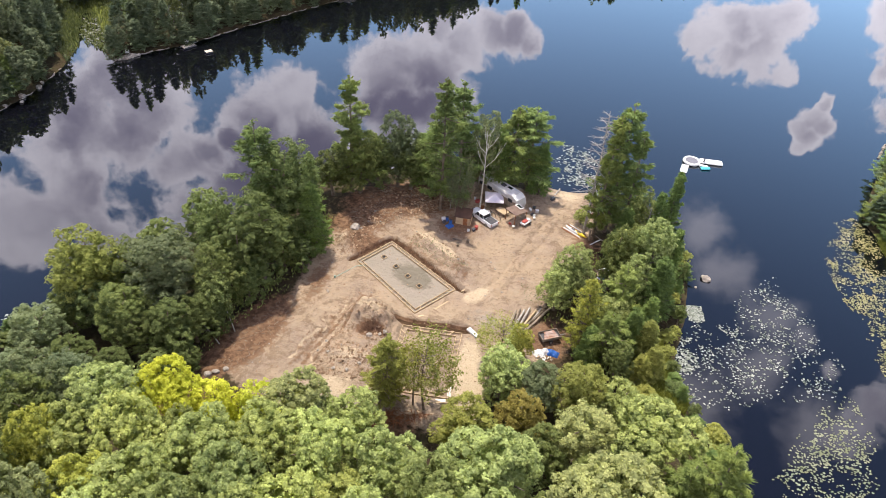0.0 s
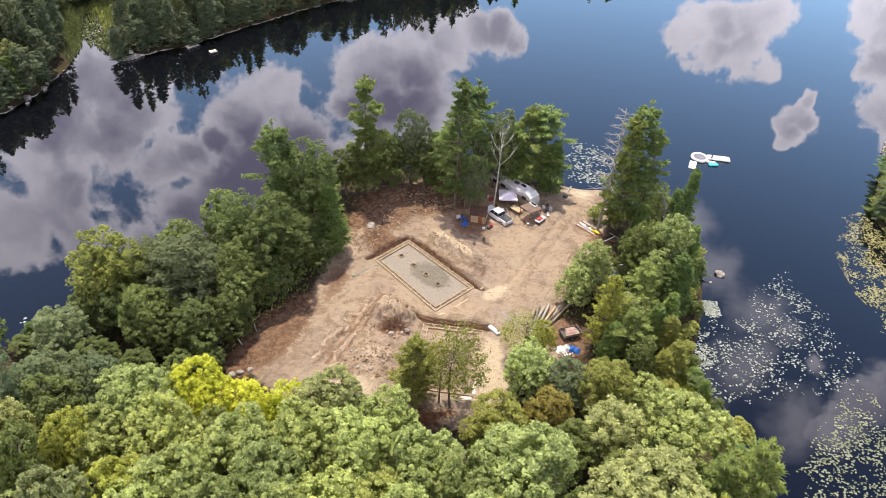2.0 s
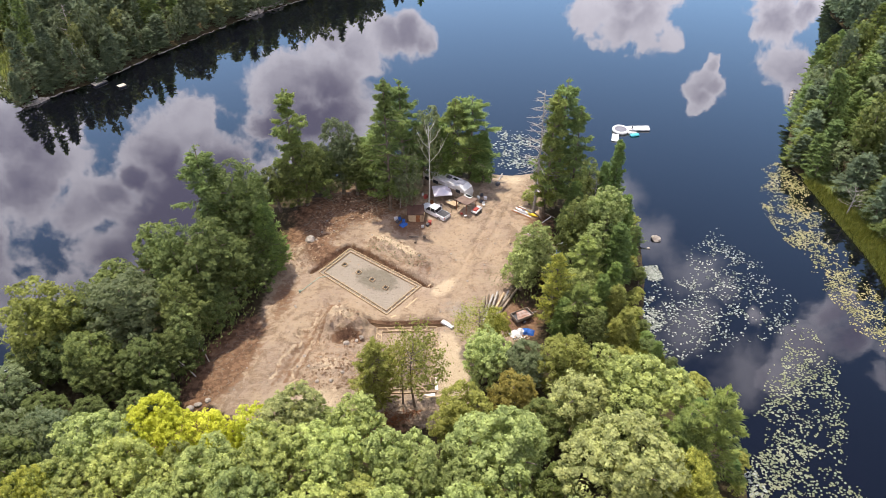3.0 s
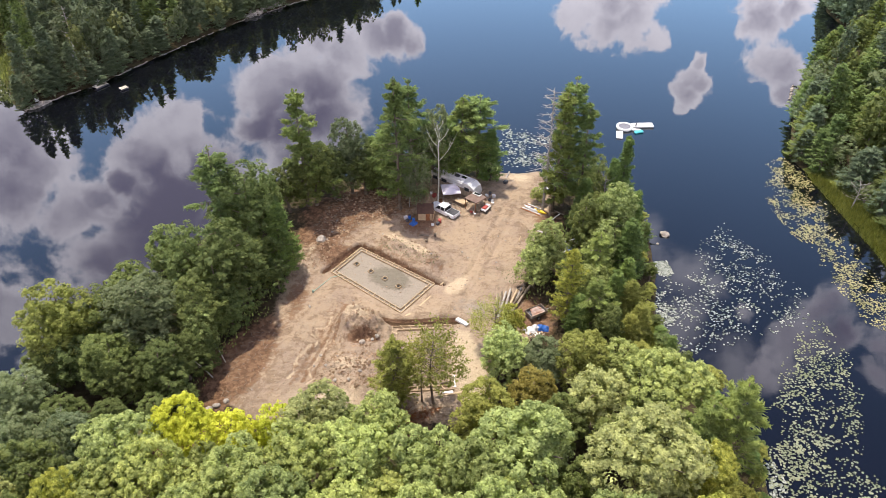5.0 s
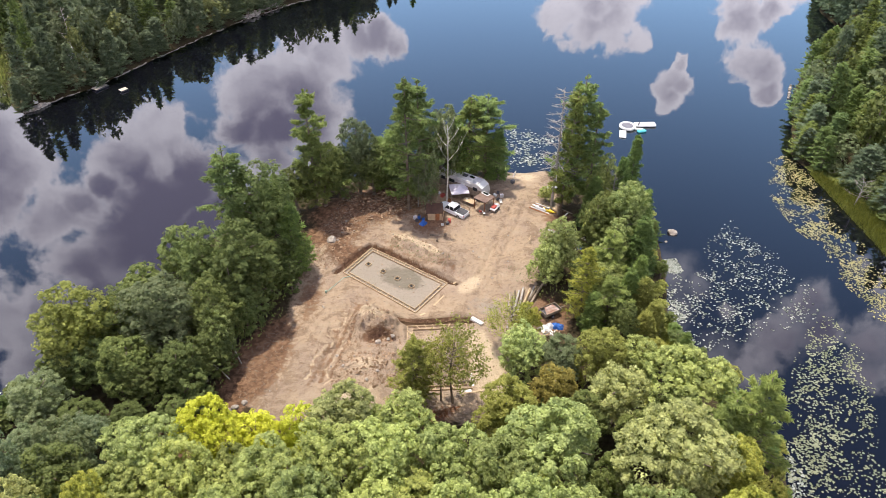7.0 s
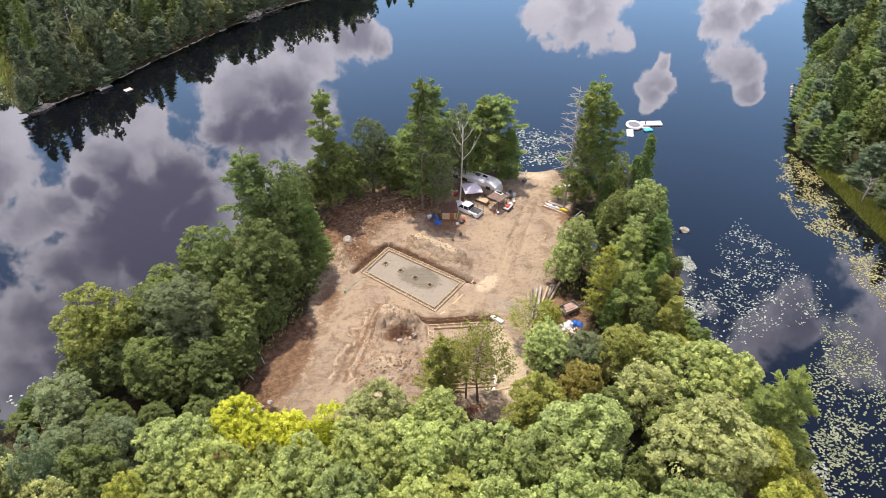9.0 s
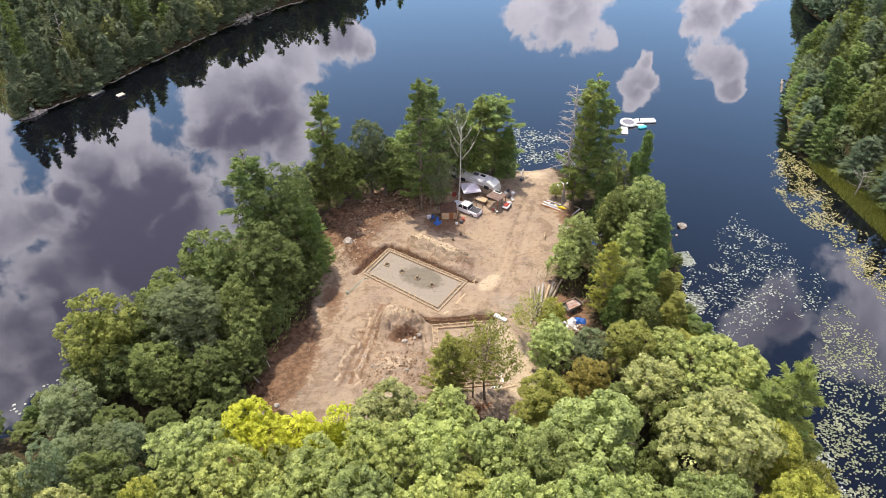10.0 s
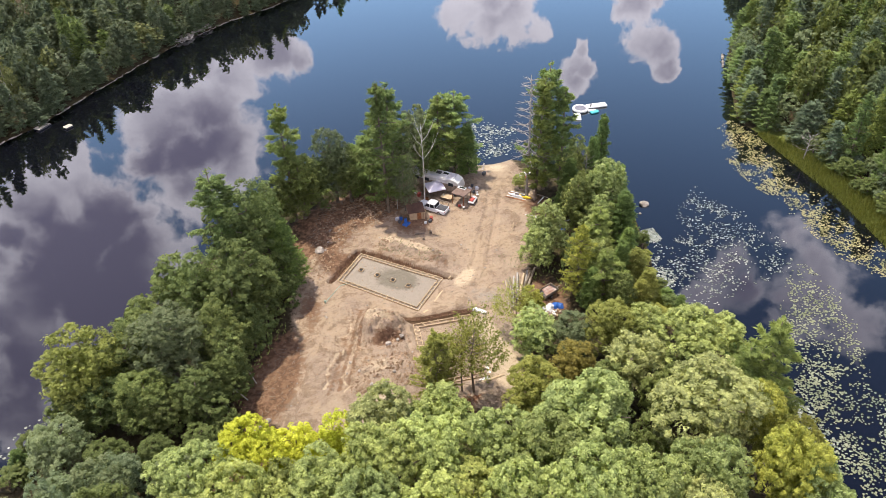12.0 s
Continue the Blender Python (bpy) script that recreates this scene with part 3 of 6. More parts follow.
def build_ground():
    gx, gy = ground_line(-34, 30, 0.28, 2.0, 100, 2500), ground_line(66, 134, 0.28, 2.0, 120, 2500)
    x, y = np.meshgrid(gx, gy)
    z = ground_height(x, y)
    nx, ny = len(gx), len(gy)
    i = (np.arange(ny - 1)[:, None] * nx + np.arange(nx - 1)[None, :]).ravel()
    me = bpy.data.meshes.new("ground")
    co = np.stack([x, y, z], -1).reshape(-1, 3)
    me.vertices.add(len(co))
    me.vertices.foreach_set("co", co.astype(np.float32).ravel())
    f = np.stack([i, i + 1, i + nx + 1, i + nx], 1).astype(np.int32)
    me.loops.add(f.size)
    me.loops.foreach_set("vertex_index", f.ravel())
    me.polygons.add(len(f))
    me.polygons.foreach_set("loop_start", np.arange(0, f.size, 4, dtype=np.int32))
    me.materials.append(SOIL)
    me.update(calc_edges=True)
    me.shade_smooth()
    px, py = co[:, 0], co[:, 1]
    clear = np.clip(side_distance(px, py, CLEARING) / 4 + 0.5, 0, 1)
    u, v = warp(px, py)
    # real loam, plus tree shade painted near (2,116), (-29.5,83), (27,113), (18,87)
    loam_and_shade = np.maximum.reduce([1.3 * hump(px, py, -8, 123.5, 13, 6.5, 15), 0.6 * hump(px, py, 2, 116, 6, 5), 1.25 * hump(px, py, -29.5, 83, 4.4, 11, -25), 1.15 * hump(px, py, -15.0, 116.5, 8, 5, 40), 0.5 * hump(px, py, -21, 97, 3, 8, -10), 0.6 * hump(px, py, 27, 113, 4, 5), 0.8 * hump(px, py, 18, 87, 4, 6),
                              # the strip from (-7.6,110.4) paints the heap's shaded slope over its weedy soil
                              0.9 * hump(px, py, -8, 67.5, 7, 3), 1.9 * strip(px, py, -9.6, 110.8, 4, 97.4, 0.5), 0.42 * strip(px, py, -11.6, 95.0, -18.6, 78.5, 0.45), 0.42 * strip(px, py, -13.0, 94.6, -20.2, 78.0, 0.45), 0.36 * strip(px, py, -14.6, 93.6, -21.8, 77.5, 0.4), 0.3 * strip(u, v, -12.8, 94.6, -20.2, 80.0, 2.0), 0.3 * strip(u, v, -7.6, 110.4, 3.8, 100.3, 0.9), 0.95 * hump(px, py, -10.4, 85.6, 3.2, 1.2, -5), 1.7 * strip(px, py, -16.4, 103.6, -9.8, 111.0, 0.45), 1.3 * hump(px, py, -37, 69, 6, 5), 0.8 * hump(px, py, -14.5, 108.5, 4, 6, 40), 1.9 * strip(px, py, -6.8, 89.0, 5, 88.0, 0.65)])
    stone = np.maximum.reduce([0.62 * hump(px, py, 8.5, 90.5, 6, 4, -35), 0.8 * hump(px, py, -13, 70.5, 4, 3), (side_distance(px, py, SLAB) > 0) * 0.85, 0.4 * hump(px, py, -13, 80, 5, 4)])
    green = np.maximum.reduce([0.9 * hump(px, py, 36.5, 80, 3.5, 7), np.clip(1.1 - np.abs(side_distance(px, py, RIGHT_LAND) - 3.5) / 6, 0, 1) * (py > 60) * (py < 128), 1.2 * hump(px, py, -106, 200, 9, 24, 12)])
    # dry sand on track and beach; heap and mound tops lightened as if sunlit
    pale = np.maximum.reduce([hump(px, py, -1.2, 108.6, 9.0, 1.5, -44), hump(px, py, -11.4, 89.6, 3.6, 2.0, -20), 0.7 * strip(u, v, -15.2, 92.4, -22.2, 78.5, 0.35), 0.7 * strip(u, v, -13.4, 91.5, -19.8, 77.5, 0.3), 0.7 * hump(px, py, -13, 80, 6, 3.0), 0.75 * hump(px, py, -16, 73, 8, 4.5, 15),
                              0.9 * hump(px, py, 6.5, 96.5, 5, 2.4, 40), 0.8 * hump(px, py, -17.5, 109.5, 3.6, 1.6, 55), 0.3 * strip(u, v, 9.0, 97, 25, 129, 2.6), 0.8 * hump(px, py, 25, 131, 4, 6), 1.5 * hump(px, py, 5.4, 77, 3.0, 11)])
    for name, val in (("bare", clear), ("dark", loam_and_shade), ("gravel", stone), ("grass", green), ("pale", pale), ("wet", hump(px, py, -5.0, 100.4, 5.0, 3.4, -44))):
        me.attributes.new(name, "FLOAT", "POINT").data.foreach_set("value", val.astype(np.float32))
    tagged(new("ground", me), "bare tan sandy soil clearing with brown loam and wooded banks", "ground", kind="structure")


def sample_ground(x, y):
    return float(ground_height(np.array([float(x)]), np.array([float(y)]))[0])


build_ground()
w = mesh_from("water", [(-2500, -2500, 0), (2500, -2500, 0), (2500, 2500, 0), (-2500, 2500, 0)], [(0, 1, 2, 3)], WATER)
tagged(new("water", w), "calm dark lake water that mirrors clouds", "water", kind="structure")


# ---- trees ----
def unit(v):
    return v / np.maximum(np.linalg.norm(v, axis=-1, keepdims=True), 1e-9)


def sprays(rng, at, normal, size, long=1.0, droop=0.25, along=None, wide=0.55, jitter=0.95):
    """Leaf sprays: pointed triangles at the points, facing about along their normals."""
    n = len(at)
    normal = unit(normal + rng.normal(0, jitter, (n, 3)))
    u = np.cross(normal, rng.normal(0, 1, (n, 3))) if along is None else along - normal * np.sum(along * normal, 1, keepdims=True)
    u = unit(u)
    v = np.cross(normal, u)
    s = size * rng.uniform(0.5, 1.6, (n, 1))
    a, b = u * s * 0.62 * long, v * s * wide
    sag = np.array([0, 0, -1.0]) * s * droop
    return np.stack([at - a * rng.uniform(0.4, 0.9, (n, 1)) - b * rng.uniform(0.5, 1.0, (n, 1)), at - a * rng.uniform(0.1, 0.7, (n, 1)) + b * rng.uniform(0.5, 1.0, (n, 1)), at + a + sag * rng.uniform(0, 1, (n, 1))], 1)


def trunk_mesh(name, rng, height, reach, low, mat, r=0.22, count=9, sides=6):
    verts, faces = [], []
    bend = rng.normal(0, 0.25, 2)
    top = height * 0.86
    pts = [(bend[0] * math.sin(t * 2.5), bend[1] * math.sin(t * 3.1), t * top - 0.4 * (t == 0)) for t in np.linspace(0, 1, 7)]
    limb(verts, faces, pts, [r * (1.25 if i == 0 else 1) * (1 - 0.85 * i / 6) for i in range(7)], sides)
    for k in range(count):
        z0 = height * (low + (0.78 - low) * k / count)
        a = k * 2.4 + rng.uniform(-0.4, 0.4)
        l = reach * rng.uniform(0.5, 0.85) * (1 - 0.4 * k / count)
        p = Vector((bend[0] * math.sin(z0 / top * 2.5), bend[1] * math.sin(z0 / top * 3.1), z0))
        d = Vector((math.cos(a), math.sin(a), 0))
        limb(verts, faces, [p, p + d * l * 0.5 + Vector((0, 0, l * 0.35)), p + d * l + Vector((0, 0, l * 0.55))], [r * 0.4, r * 0.25, r * 0.07], 4)
    return mesh_from(name, verts, faces, mat, True)


def broad_crown(rng, height, radius, low, puffs, per, size, puff=(0.13, 0.28), heads=8, knob=(0.34, 0.56), cone=0.0):
    """A crown of several heads of unlike size, each set with small leafy puffs, and looser leaves within."""
    out = []
    mid, half = height * (1 + low) / 2, height * (1 - low) / 2
    shape = np.array([radius, radius, half])
    a = np.arange(heads) * 2.4 + rng.uniform(-0.5, 0.5, heads)
    up = np.linspace(0.52 + 0.26 * cone, -0.5 - 0.1 * cone, heads) + rng.uniform(-0.12, 0.12, heads)
    away = np.sqrt(np.maximum(0.05, 1 - (up / (0.75 + 0.2 * cone)) ** 2)) * rng.uniform(0.38, 0.62 + 0.12 * cone, heads) * (1 - cone * np.clip(up, 0, 1) * 0.6)
    away[0] *= 0.4
    head = np.column_stack([away * np.cos(a), away * np.sin(a), up])
    big = rng.uniform(*knob, heads)
    k = np.arange(puffs * 3)
    zc = 1 - 1.8 * (k % 97 + 0.5) / 97
    an = k * 2.39996 + rng.normal(0, 0.3, len(k))
    rad = np.sqrt(1 - zc * zc)
    d = np.stack([rad * np.cos(an), rad * np.sin(an), zc], 1)
    of = rng.choice(heads, len(k), p=big ** 2 / np.sum(big ** 2))
    centre = head[of] + d * big[of][:, None] * rng.normal(1.0, 0.09, (len(k), 1))
    inside = np.zeros(len(k), bool)
    for h in range(heads):
        inside |= (of != h) & (np.linalg.norm(centre - head[h], axis=1) < big[h] * 0.9)
    centre, d = centre[~inside][:puffs], d[~inside][:puffs]
    for c, dd in zip(np.array([0, 0, mid]) + centre * shape, d):
        r = radius * rng.uniform(*puff)
        q = unit(rng.normal(0, 1, (per, 3)) + dd * 0.6 + np.array([0, 0, 0.35]))
        q_r = r * (0.55 + 0.6 * rng.uniform(0, 1, (per, 1)) ** 0.7)
        out.append(sprays(rng, c + q * q_r, q + np.array([0, 0, 0.5]), size, jitter=0.42))
    n = puffs * per // 8
    q = unit(rng.normal(0, 1, (n, 3)))
    out.append(sprays(rng, np.array([0, 0, mid]) + q * shape * rng.uniform(0.2, 0.56, (n, 1)), q, size * 1.8))
    return np.concatenate(out)


def loose_crown(rng, height, radius, low, twigs, per, size):
    """A see-through crown of upright leafy twigs."""
    out = []
    for k in range(twigs):
        a, r = rng.uniform(0, 6.28), radius * math.sqrt(rng.uniform(0.02, 1))
        z = height * rng.uniform(low, 1.0 - 0.45 * (r / radius) ** 2)
        c = np.array([r * math.cos(a), r * math.sin(a), z])
        t = rng.uniform(-1, 1, (per, 1))
        way = unit(np.array([[math.cos(a) * 0.6, math.sin(a) * 0.6, 1.0]]))
        at = c + way * t * radius * 0.3 + rng.normal(0, 0.16, (per, 3))
        out.append(sprays(rng, at, rng.normal(0, 1, (per, 3)) + np.array([0, 0, 0.8]), size))
    return np.concatenate(out)


def needle_crown(rng, height, radius, low, step, arms, tufts, size, power=0.75, rise=0.25, gap=0.2, lone=1.0, ragged=0.1):
    """Whorls of boughs with needle tufts along them, in tiers."""
    out, verts, faces = [], [], []
    limb(verts, faces, [(0, 0, -0.4), (0.05, 0.03, height * 0.4), (0, 0.04, height * 0.8), (0, 0, height)], [height * 0.0125, height * 0.009, height * 0.004, 0.02], 6)
    z = height * low
    while z < height - 0.3:
        u = (z / height - low) / (1 - low)
        length = radius * ((1 - u) ** power) * (0.55 + 0.45 * min(1, u * 5 + 0.3)) + 0.25
        turn = rng.uniform(0, 6.28)
        length *= rng.uniform(1 - ragged, 1 + 0.5 * ragged)
        for a in range(arms):
            if rng.uniform() < gap * (1 - u):
                continue
            an = turn + a * 6.283 / arms + rng.normal(0, 0.2)
            l = length * rng.uniform(0.65, 1.2) * (lone if rng.uniform() > 0.9 else 1)
            d = np.array([math.cos(an), math.sin(an), 0.0])
            tt = np.sqrt(rng.uniform(0.06, 1, (tufts, 1)))
            zz = z + rng.normal(0, 0.1)
            at = np.array([0, 0, zz]) + d * l * tt + np.array([0, 0, 1.0]) * (rise * l * tt * tt - 0.08 * l)
            side = np.array([-d[1], d[0], 0.0])
            wide = rng.normal(0, 0.16 * l, (tufts, 1)) * (1.15 - tt)
            at = at + side * wide + rng.normal(0, 0.07, (tufts, 3))
            way = d + side * np.sign(wide) * 0.8 + rng.normal(0, 0.3, (tufts, 3)) + np.array([0, 0, 0.25])
            out.append(sprays(rng, at, np.tile([0, 0, 1.0], (tufts, 1)), size, 2.0, 0.3, way, 0.36, 0.6))
            if l > 1.2:
                p = Vector((0, 0, zz - 0.08 * l))
                limb(verts, faces, [p, p + Vector(d) * l * 0.8 + Vector((0, 0, rise * l * 0.64))], [0.05, 0.015], 3)
        z += step * rng.uniform(0.75, 1.3)
    tip = np.array([0, 0, height - 0.12]) + rng.normal(0, 0.1, (24, 3)) * np.array([0.8, 0.8, 1.0])
    out.append(sprays(rng, tip, rng.normal(0, 1, (24, 3)), size, 1.4))
    return np.concatenate(out), verts, faces


TREE_MESHES = {}


def tree_meshes(shape, variant):
    """Trunk and crown meshes of a shape, 10 m tall with a crown radius of 2.5 m; made once and shared."""
    key = (shape, variant)
    if key not in TREE_MESHES:
        rng = np.random.default_rng(hash_of(shape) + variant * 17)
        if shape == "broad":
            q = broad_crown(rng, 10, 2.5, rng.uniform(0.12, 0.22), 300, 56, 0.13, (0.07, 0.145), 9, (0.34, 0.54))
            t = trunk_mesh("trunk", rng, 10, 2.3, 0.25, BARK)
        elif shape == "dome":
            q = broad_crown(rng, 10, 2.5, rng.uniform(0.42, 0.54), 400, 48, 0.12, (0.055, 0.12), 9, (0.34, 0.54))
            q[:, :, 2] += rng.uniform(-0.1, 0.1)
            t = trunk_mesh("trunk", rng, 10, 2.3, 0.5, BARK)
        elif shape == "lumpy":
            q = broad_crown(rng, 10, 2.5, rng.uniform(0.04, 0.12), 340, 42, 0.14, (0.07, 0.15), 12, (0.28, 0.46), 0.5)
            t = trunk_mesh("trunk", rng, 10, 2.3, 0.2, BARK)
        elif shape == "airy":
            q = loose_crown(rng, 10, 2.5, 0.44, 150, 26, 0.15)
            t = trunk_mesh("trunk", rng, 10, 2.2, 0.4, BARK, r=0.11, count=18)
        elif shape == "larch":
            q, v, f = needle_crown(rng, 10, 2.2, 0.12, 0.4, 7, 70, 0.14, 0.62, 0.3, 0.12, 1.15, 0.45)
            t = mesh_from("trunk", v, f, BARK, True)
        elif shape == "broad_far":
            q = broad_crown(rng, 10, 2.5, 0.15, 84, 19, 0.36, (0.12, 0.24), 6)
            t = trunk_mesh("trunk", rng, 10, 2.3, 0.25, BARK, count=4, sides=5)
        elif shape == "loose":
            q = loose_crown(rng, 10, 2.5, 0.2, 190, 30, 0.18)
            t = trunk_mesh("trunk", rng, 10, 2.0, 0.15, BARK, r=0.1, count=16)
        elif shape == "pine":
            q, v, f = needle_crown(rng, 10, 1.6, 0.14, 0.6, 6, 150, 0.13, 0.55, 0.2, 0.3, 1.35, 0.6)
            t = mesh_from("trunk", v, f, BARK, True)
        elif shape == "pine_mid":
            q, v, f = needle_crown(rng, 10, 1.6, 0.05, 0.48, 6, 34, 0.2, 0.72, 0.15, 0.15, 1.2, 0.4)
            t = mesh_from("trunk", v, f, BARK, True)
        elif shape == "pine_far":
            q, v, f = needle_crown(rng, 10, 1.6, 0.05, 0.46, 6, 18, 0.3, 0.72, 0.15, 0.15, 1.2, 0.4)
            t = mesh_from("trunk", v, f, BARK, True)
        else:
            q, v, f = needle_crown(rng, 10, 1.5, 0.06, 0.29, 7, 46, 0.165, 0.85, 0.3, 0.08, 1.0, 0.2)
            t = mesh_from("trunk", v, f, BARK, True)
        TREE_MESHES[key] = (t, tris("crown", q, LEAF["d"]))
    return TREE_MESHES[key]


def hash_of(text):
    return sum((i + 1) * ord(c) for i, c in enumerate(text))


SHAPES = {"n": ("lumpy", "warm green broadleaf tree with an upright uneven crown", 2.5), "T": ("larch", "mid-green young larch with soft feathery boughs", 2.2), "e": ("cedar", "olive-green narrow cedar leaning over the bank", 1.5), "c": ("broad", "pale grey-green broadleaf tree with a full domed crown", 2.5), "b": ("broad", "brownish olive broadleaf tree with a loose rounded crown", 2.5), "d": ("broad", "green leafy broadleaf tree with a dense rounded crown", 2.5), "D": ("lumpy", "deep green leafy broadleaf tree with a dense crown", 2.5), "l": ("broad", "pale green broadleaf tree with a full domed crown", 2.5), "g": ("lumpy", "grey-green broadleaf tree with a dense crown", 2.5),
          "y": ("broad", "yellow-green young broadleaf tree with a light crown", 2.5), "Y": ("broad", "bright yellow broadleaf tree turning early", 2.5), "o": ("broad", "olive-green broadleaf tree with a bushy crown", 2.5),
          "m": ("lumpy", "mid-green broadleaf tree with a bushy uneven crown", 2.5), "v": ("pine", "pine on a far bank, tinted grey-green for haze", 1.5),
          "u": ("broad", "pale green broadleaf tree on a far bank", 2.5), "w": ("broad", "broadleaf tree on a far bank, tinted dull green for haze", 2.5), "q": ("pine", "bright green young pine with feathery boughs", 1.5), "p": ("pine", "tall green white pine with tiered open boughs", 1.5), "s": ("cedar", "dark green narrow cedar with a dense pointed crown", 1.5), "x": ("loose", "thin dark green conifer with loose drooping foliage", 2.5), "f": ("airy", "slender twin-stemmed birch with thin see-through olive leaves", 2.5), "t": ("larch", "bright green young larch with soft feathery boughs", 2.2)}
LEAF_OF = {"T": "o", "e": "o", "f": "o", "x": "w", "t": "y"}
tree_count = 0


def tree(code, x, y, top, radius, group, detail="", name="tree"):
    """One tree on the ground at x, y, up to the height top, with its crown's radius."""
    global tree_count
    shape, label, own = SHAPES[code]
    if detail == "mid" and shape in ("pine", "cedar"):
        shape, own = "pine_mid", 1.6
    if detail == "far" or (detail == "mid" and shape in ("broad", "lumpy")):
        shape = {"broad": "broad_far", "lumpy": "broad_far", "pine": "pine_far", "cedar": "pine_far"}.get(shape, shape)
        own = 1.6 if shape == "pine_far" else own
    if shape == "broad" and not detail:
        shape = "dome" if top > 15.5 else "lumpy"
    tree_count += 1
    rng = np.random.default_rng(tree_count)
    z = sample_ground(x, y) - 0.05
    s, r = (top - z) / 10, radius / own * {"broad": 1.02, "dome": 1.2, "lumpy": 1.1, "pine": 1.35, "cedar": 1.15}.get(shape, 1.0)
    ob = thing(name, pose(x, y, z, rng.normal(0, 1.2), rng.normal(0, 1.2), rng.uniform(0, 360)) @ Matrix.Diagonal((r, r, s, 1)), label, "tree", group)
    t, c = tree_meshes(shape, int(rng.integers(0, 4)))
    part("trunk", t, None, ob)
    crown = part("crown", c, None, ob)
    crown.material_slots[0].link = "OBJECT"
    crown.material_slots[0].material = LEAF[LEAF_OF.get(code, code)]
    return ob


# low D shrubs stand in, by their dark leaf colour, for shaded lower crowns
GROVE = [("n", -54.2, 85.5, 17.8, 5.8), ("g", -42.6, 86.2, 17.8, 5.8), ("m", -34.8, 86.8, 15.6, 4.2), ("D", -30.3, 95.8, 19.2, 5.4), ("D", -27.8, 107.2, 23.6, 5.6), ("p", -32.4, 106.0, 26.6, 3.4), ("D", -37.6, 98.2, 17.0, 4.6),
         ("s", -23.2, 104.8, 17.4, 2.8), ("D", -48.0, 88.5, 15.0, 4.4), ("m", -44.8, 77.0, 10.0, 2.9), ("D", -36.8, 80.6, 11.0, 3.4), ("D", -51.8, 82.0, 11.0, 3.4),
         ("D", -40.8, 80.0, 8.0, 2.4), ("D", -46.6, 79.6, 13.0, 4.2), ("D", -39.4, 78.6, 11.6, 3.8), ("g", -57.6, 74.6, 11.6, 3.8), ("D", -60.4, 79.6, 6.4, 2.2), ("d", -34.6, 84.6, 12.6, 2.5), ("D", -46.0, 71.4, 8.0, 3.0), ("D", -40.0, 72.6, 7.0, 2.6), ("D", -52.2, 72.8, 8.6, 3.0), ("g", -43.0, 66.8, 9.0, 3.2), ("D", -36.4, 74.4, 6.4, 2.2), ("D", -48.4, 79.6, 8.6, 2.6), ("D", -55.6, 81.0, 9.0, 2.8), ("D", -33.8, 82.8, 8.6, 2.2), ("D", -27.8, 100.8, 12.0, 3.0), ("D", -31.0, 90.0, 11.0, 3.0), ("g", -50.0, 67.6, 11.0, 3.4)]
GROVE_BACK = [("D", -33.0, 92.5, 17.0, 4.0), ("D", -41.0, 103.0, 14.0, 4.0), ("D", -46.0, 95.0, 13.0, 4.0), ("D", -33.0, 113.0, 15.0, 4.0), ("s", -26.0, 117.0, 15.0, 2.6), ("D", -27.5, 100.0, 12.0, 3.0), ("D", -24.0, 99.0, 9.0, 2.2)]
BACK_ROW = [("q", -19.3, 124.2, 27.4, 3.2), ("D", -17.5, 124.1, 17.3, 4.0), ("D", -22.7, 122.9, 13.0, 3.6), ("g", -10.4, 127.3, 19.5, 3.8), ("p", -1.3, 121.0, 29.5, 3.1), ("p", 1.8, 127.8, 26.1, 3.6), ("g", 6.6, 129.3, 20.0, 3.4),
            ("q", 12.4, 131.0, 20.2, 3.6), ("p", 15.8, 131.0, 20.8, 3.6), ("s", 18.4, 129.6, 13.4, 2.4), ("s", 9.9, 130.0, 16.0, 2.8), ("m", -7.6, 127.0, 14.0, 3.6), ("D", -13.7, 126.0, 14.0, 3.8), ("x", 1.9, 120.2, 17.0, 2.5),
            ("p", -3.6, 129.0, 15.5, 3.2), ("s", -6.0, 131.0, 13.0, 2.4), ("s", 3.5, 132.5, 13.0, 2.4), ("D", -15.5, 130.0, 12.0, 3.0)]
RIGHT_BANK = [("q", 28.4, 116.6, 28.6, 2.9), ("p", 30.8, 118.2, 29.6, 3.4), ("p", 33.5, 116.9, 24.5, 2.8), ("s", 41.0, 114.0, 19.4, 1.9), ("d", 35.4, 113.3, 15.4, 2.8), ("s", 38.2, 112.0, 15.8, 2.0), ("m", 29.5, 101.0, 15.6, 3.2),
              ("d", 34.9, 100.4, 16.6, 3.4), ("s", 35.4, 94.5, 14.6, 2.6), ("s", 40.2, 104.5, 13.6, 1.8), ("d", 21.9, 96.8, 14.0, 4.0), ("d", 19.4, 94.6, 11.0, 2.9), ("t", 22.6, 85.6, 17.0, 3.0), ("q", 29.6, 91.6, 14.6, 2.8),
              ("q", 26.1, 83.2, 12.6, 2.4), ("s", 30.1, 85.4, 12.0, 2.0), ("e", 32.6, 84.4, 10.6, 2.2), ("e", 33.6, 81.4, 8.0, 2.0), ("e", 31.4, 79.6, 7.6, 1.8), ("s", 23.4, 82.2, 10.6, 1.9)]
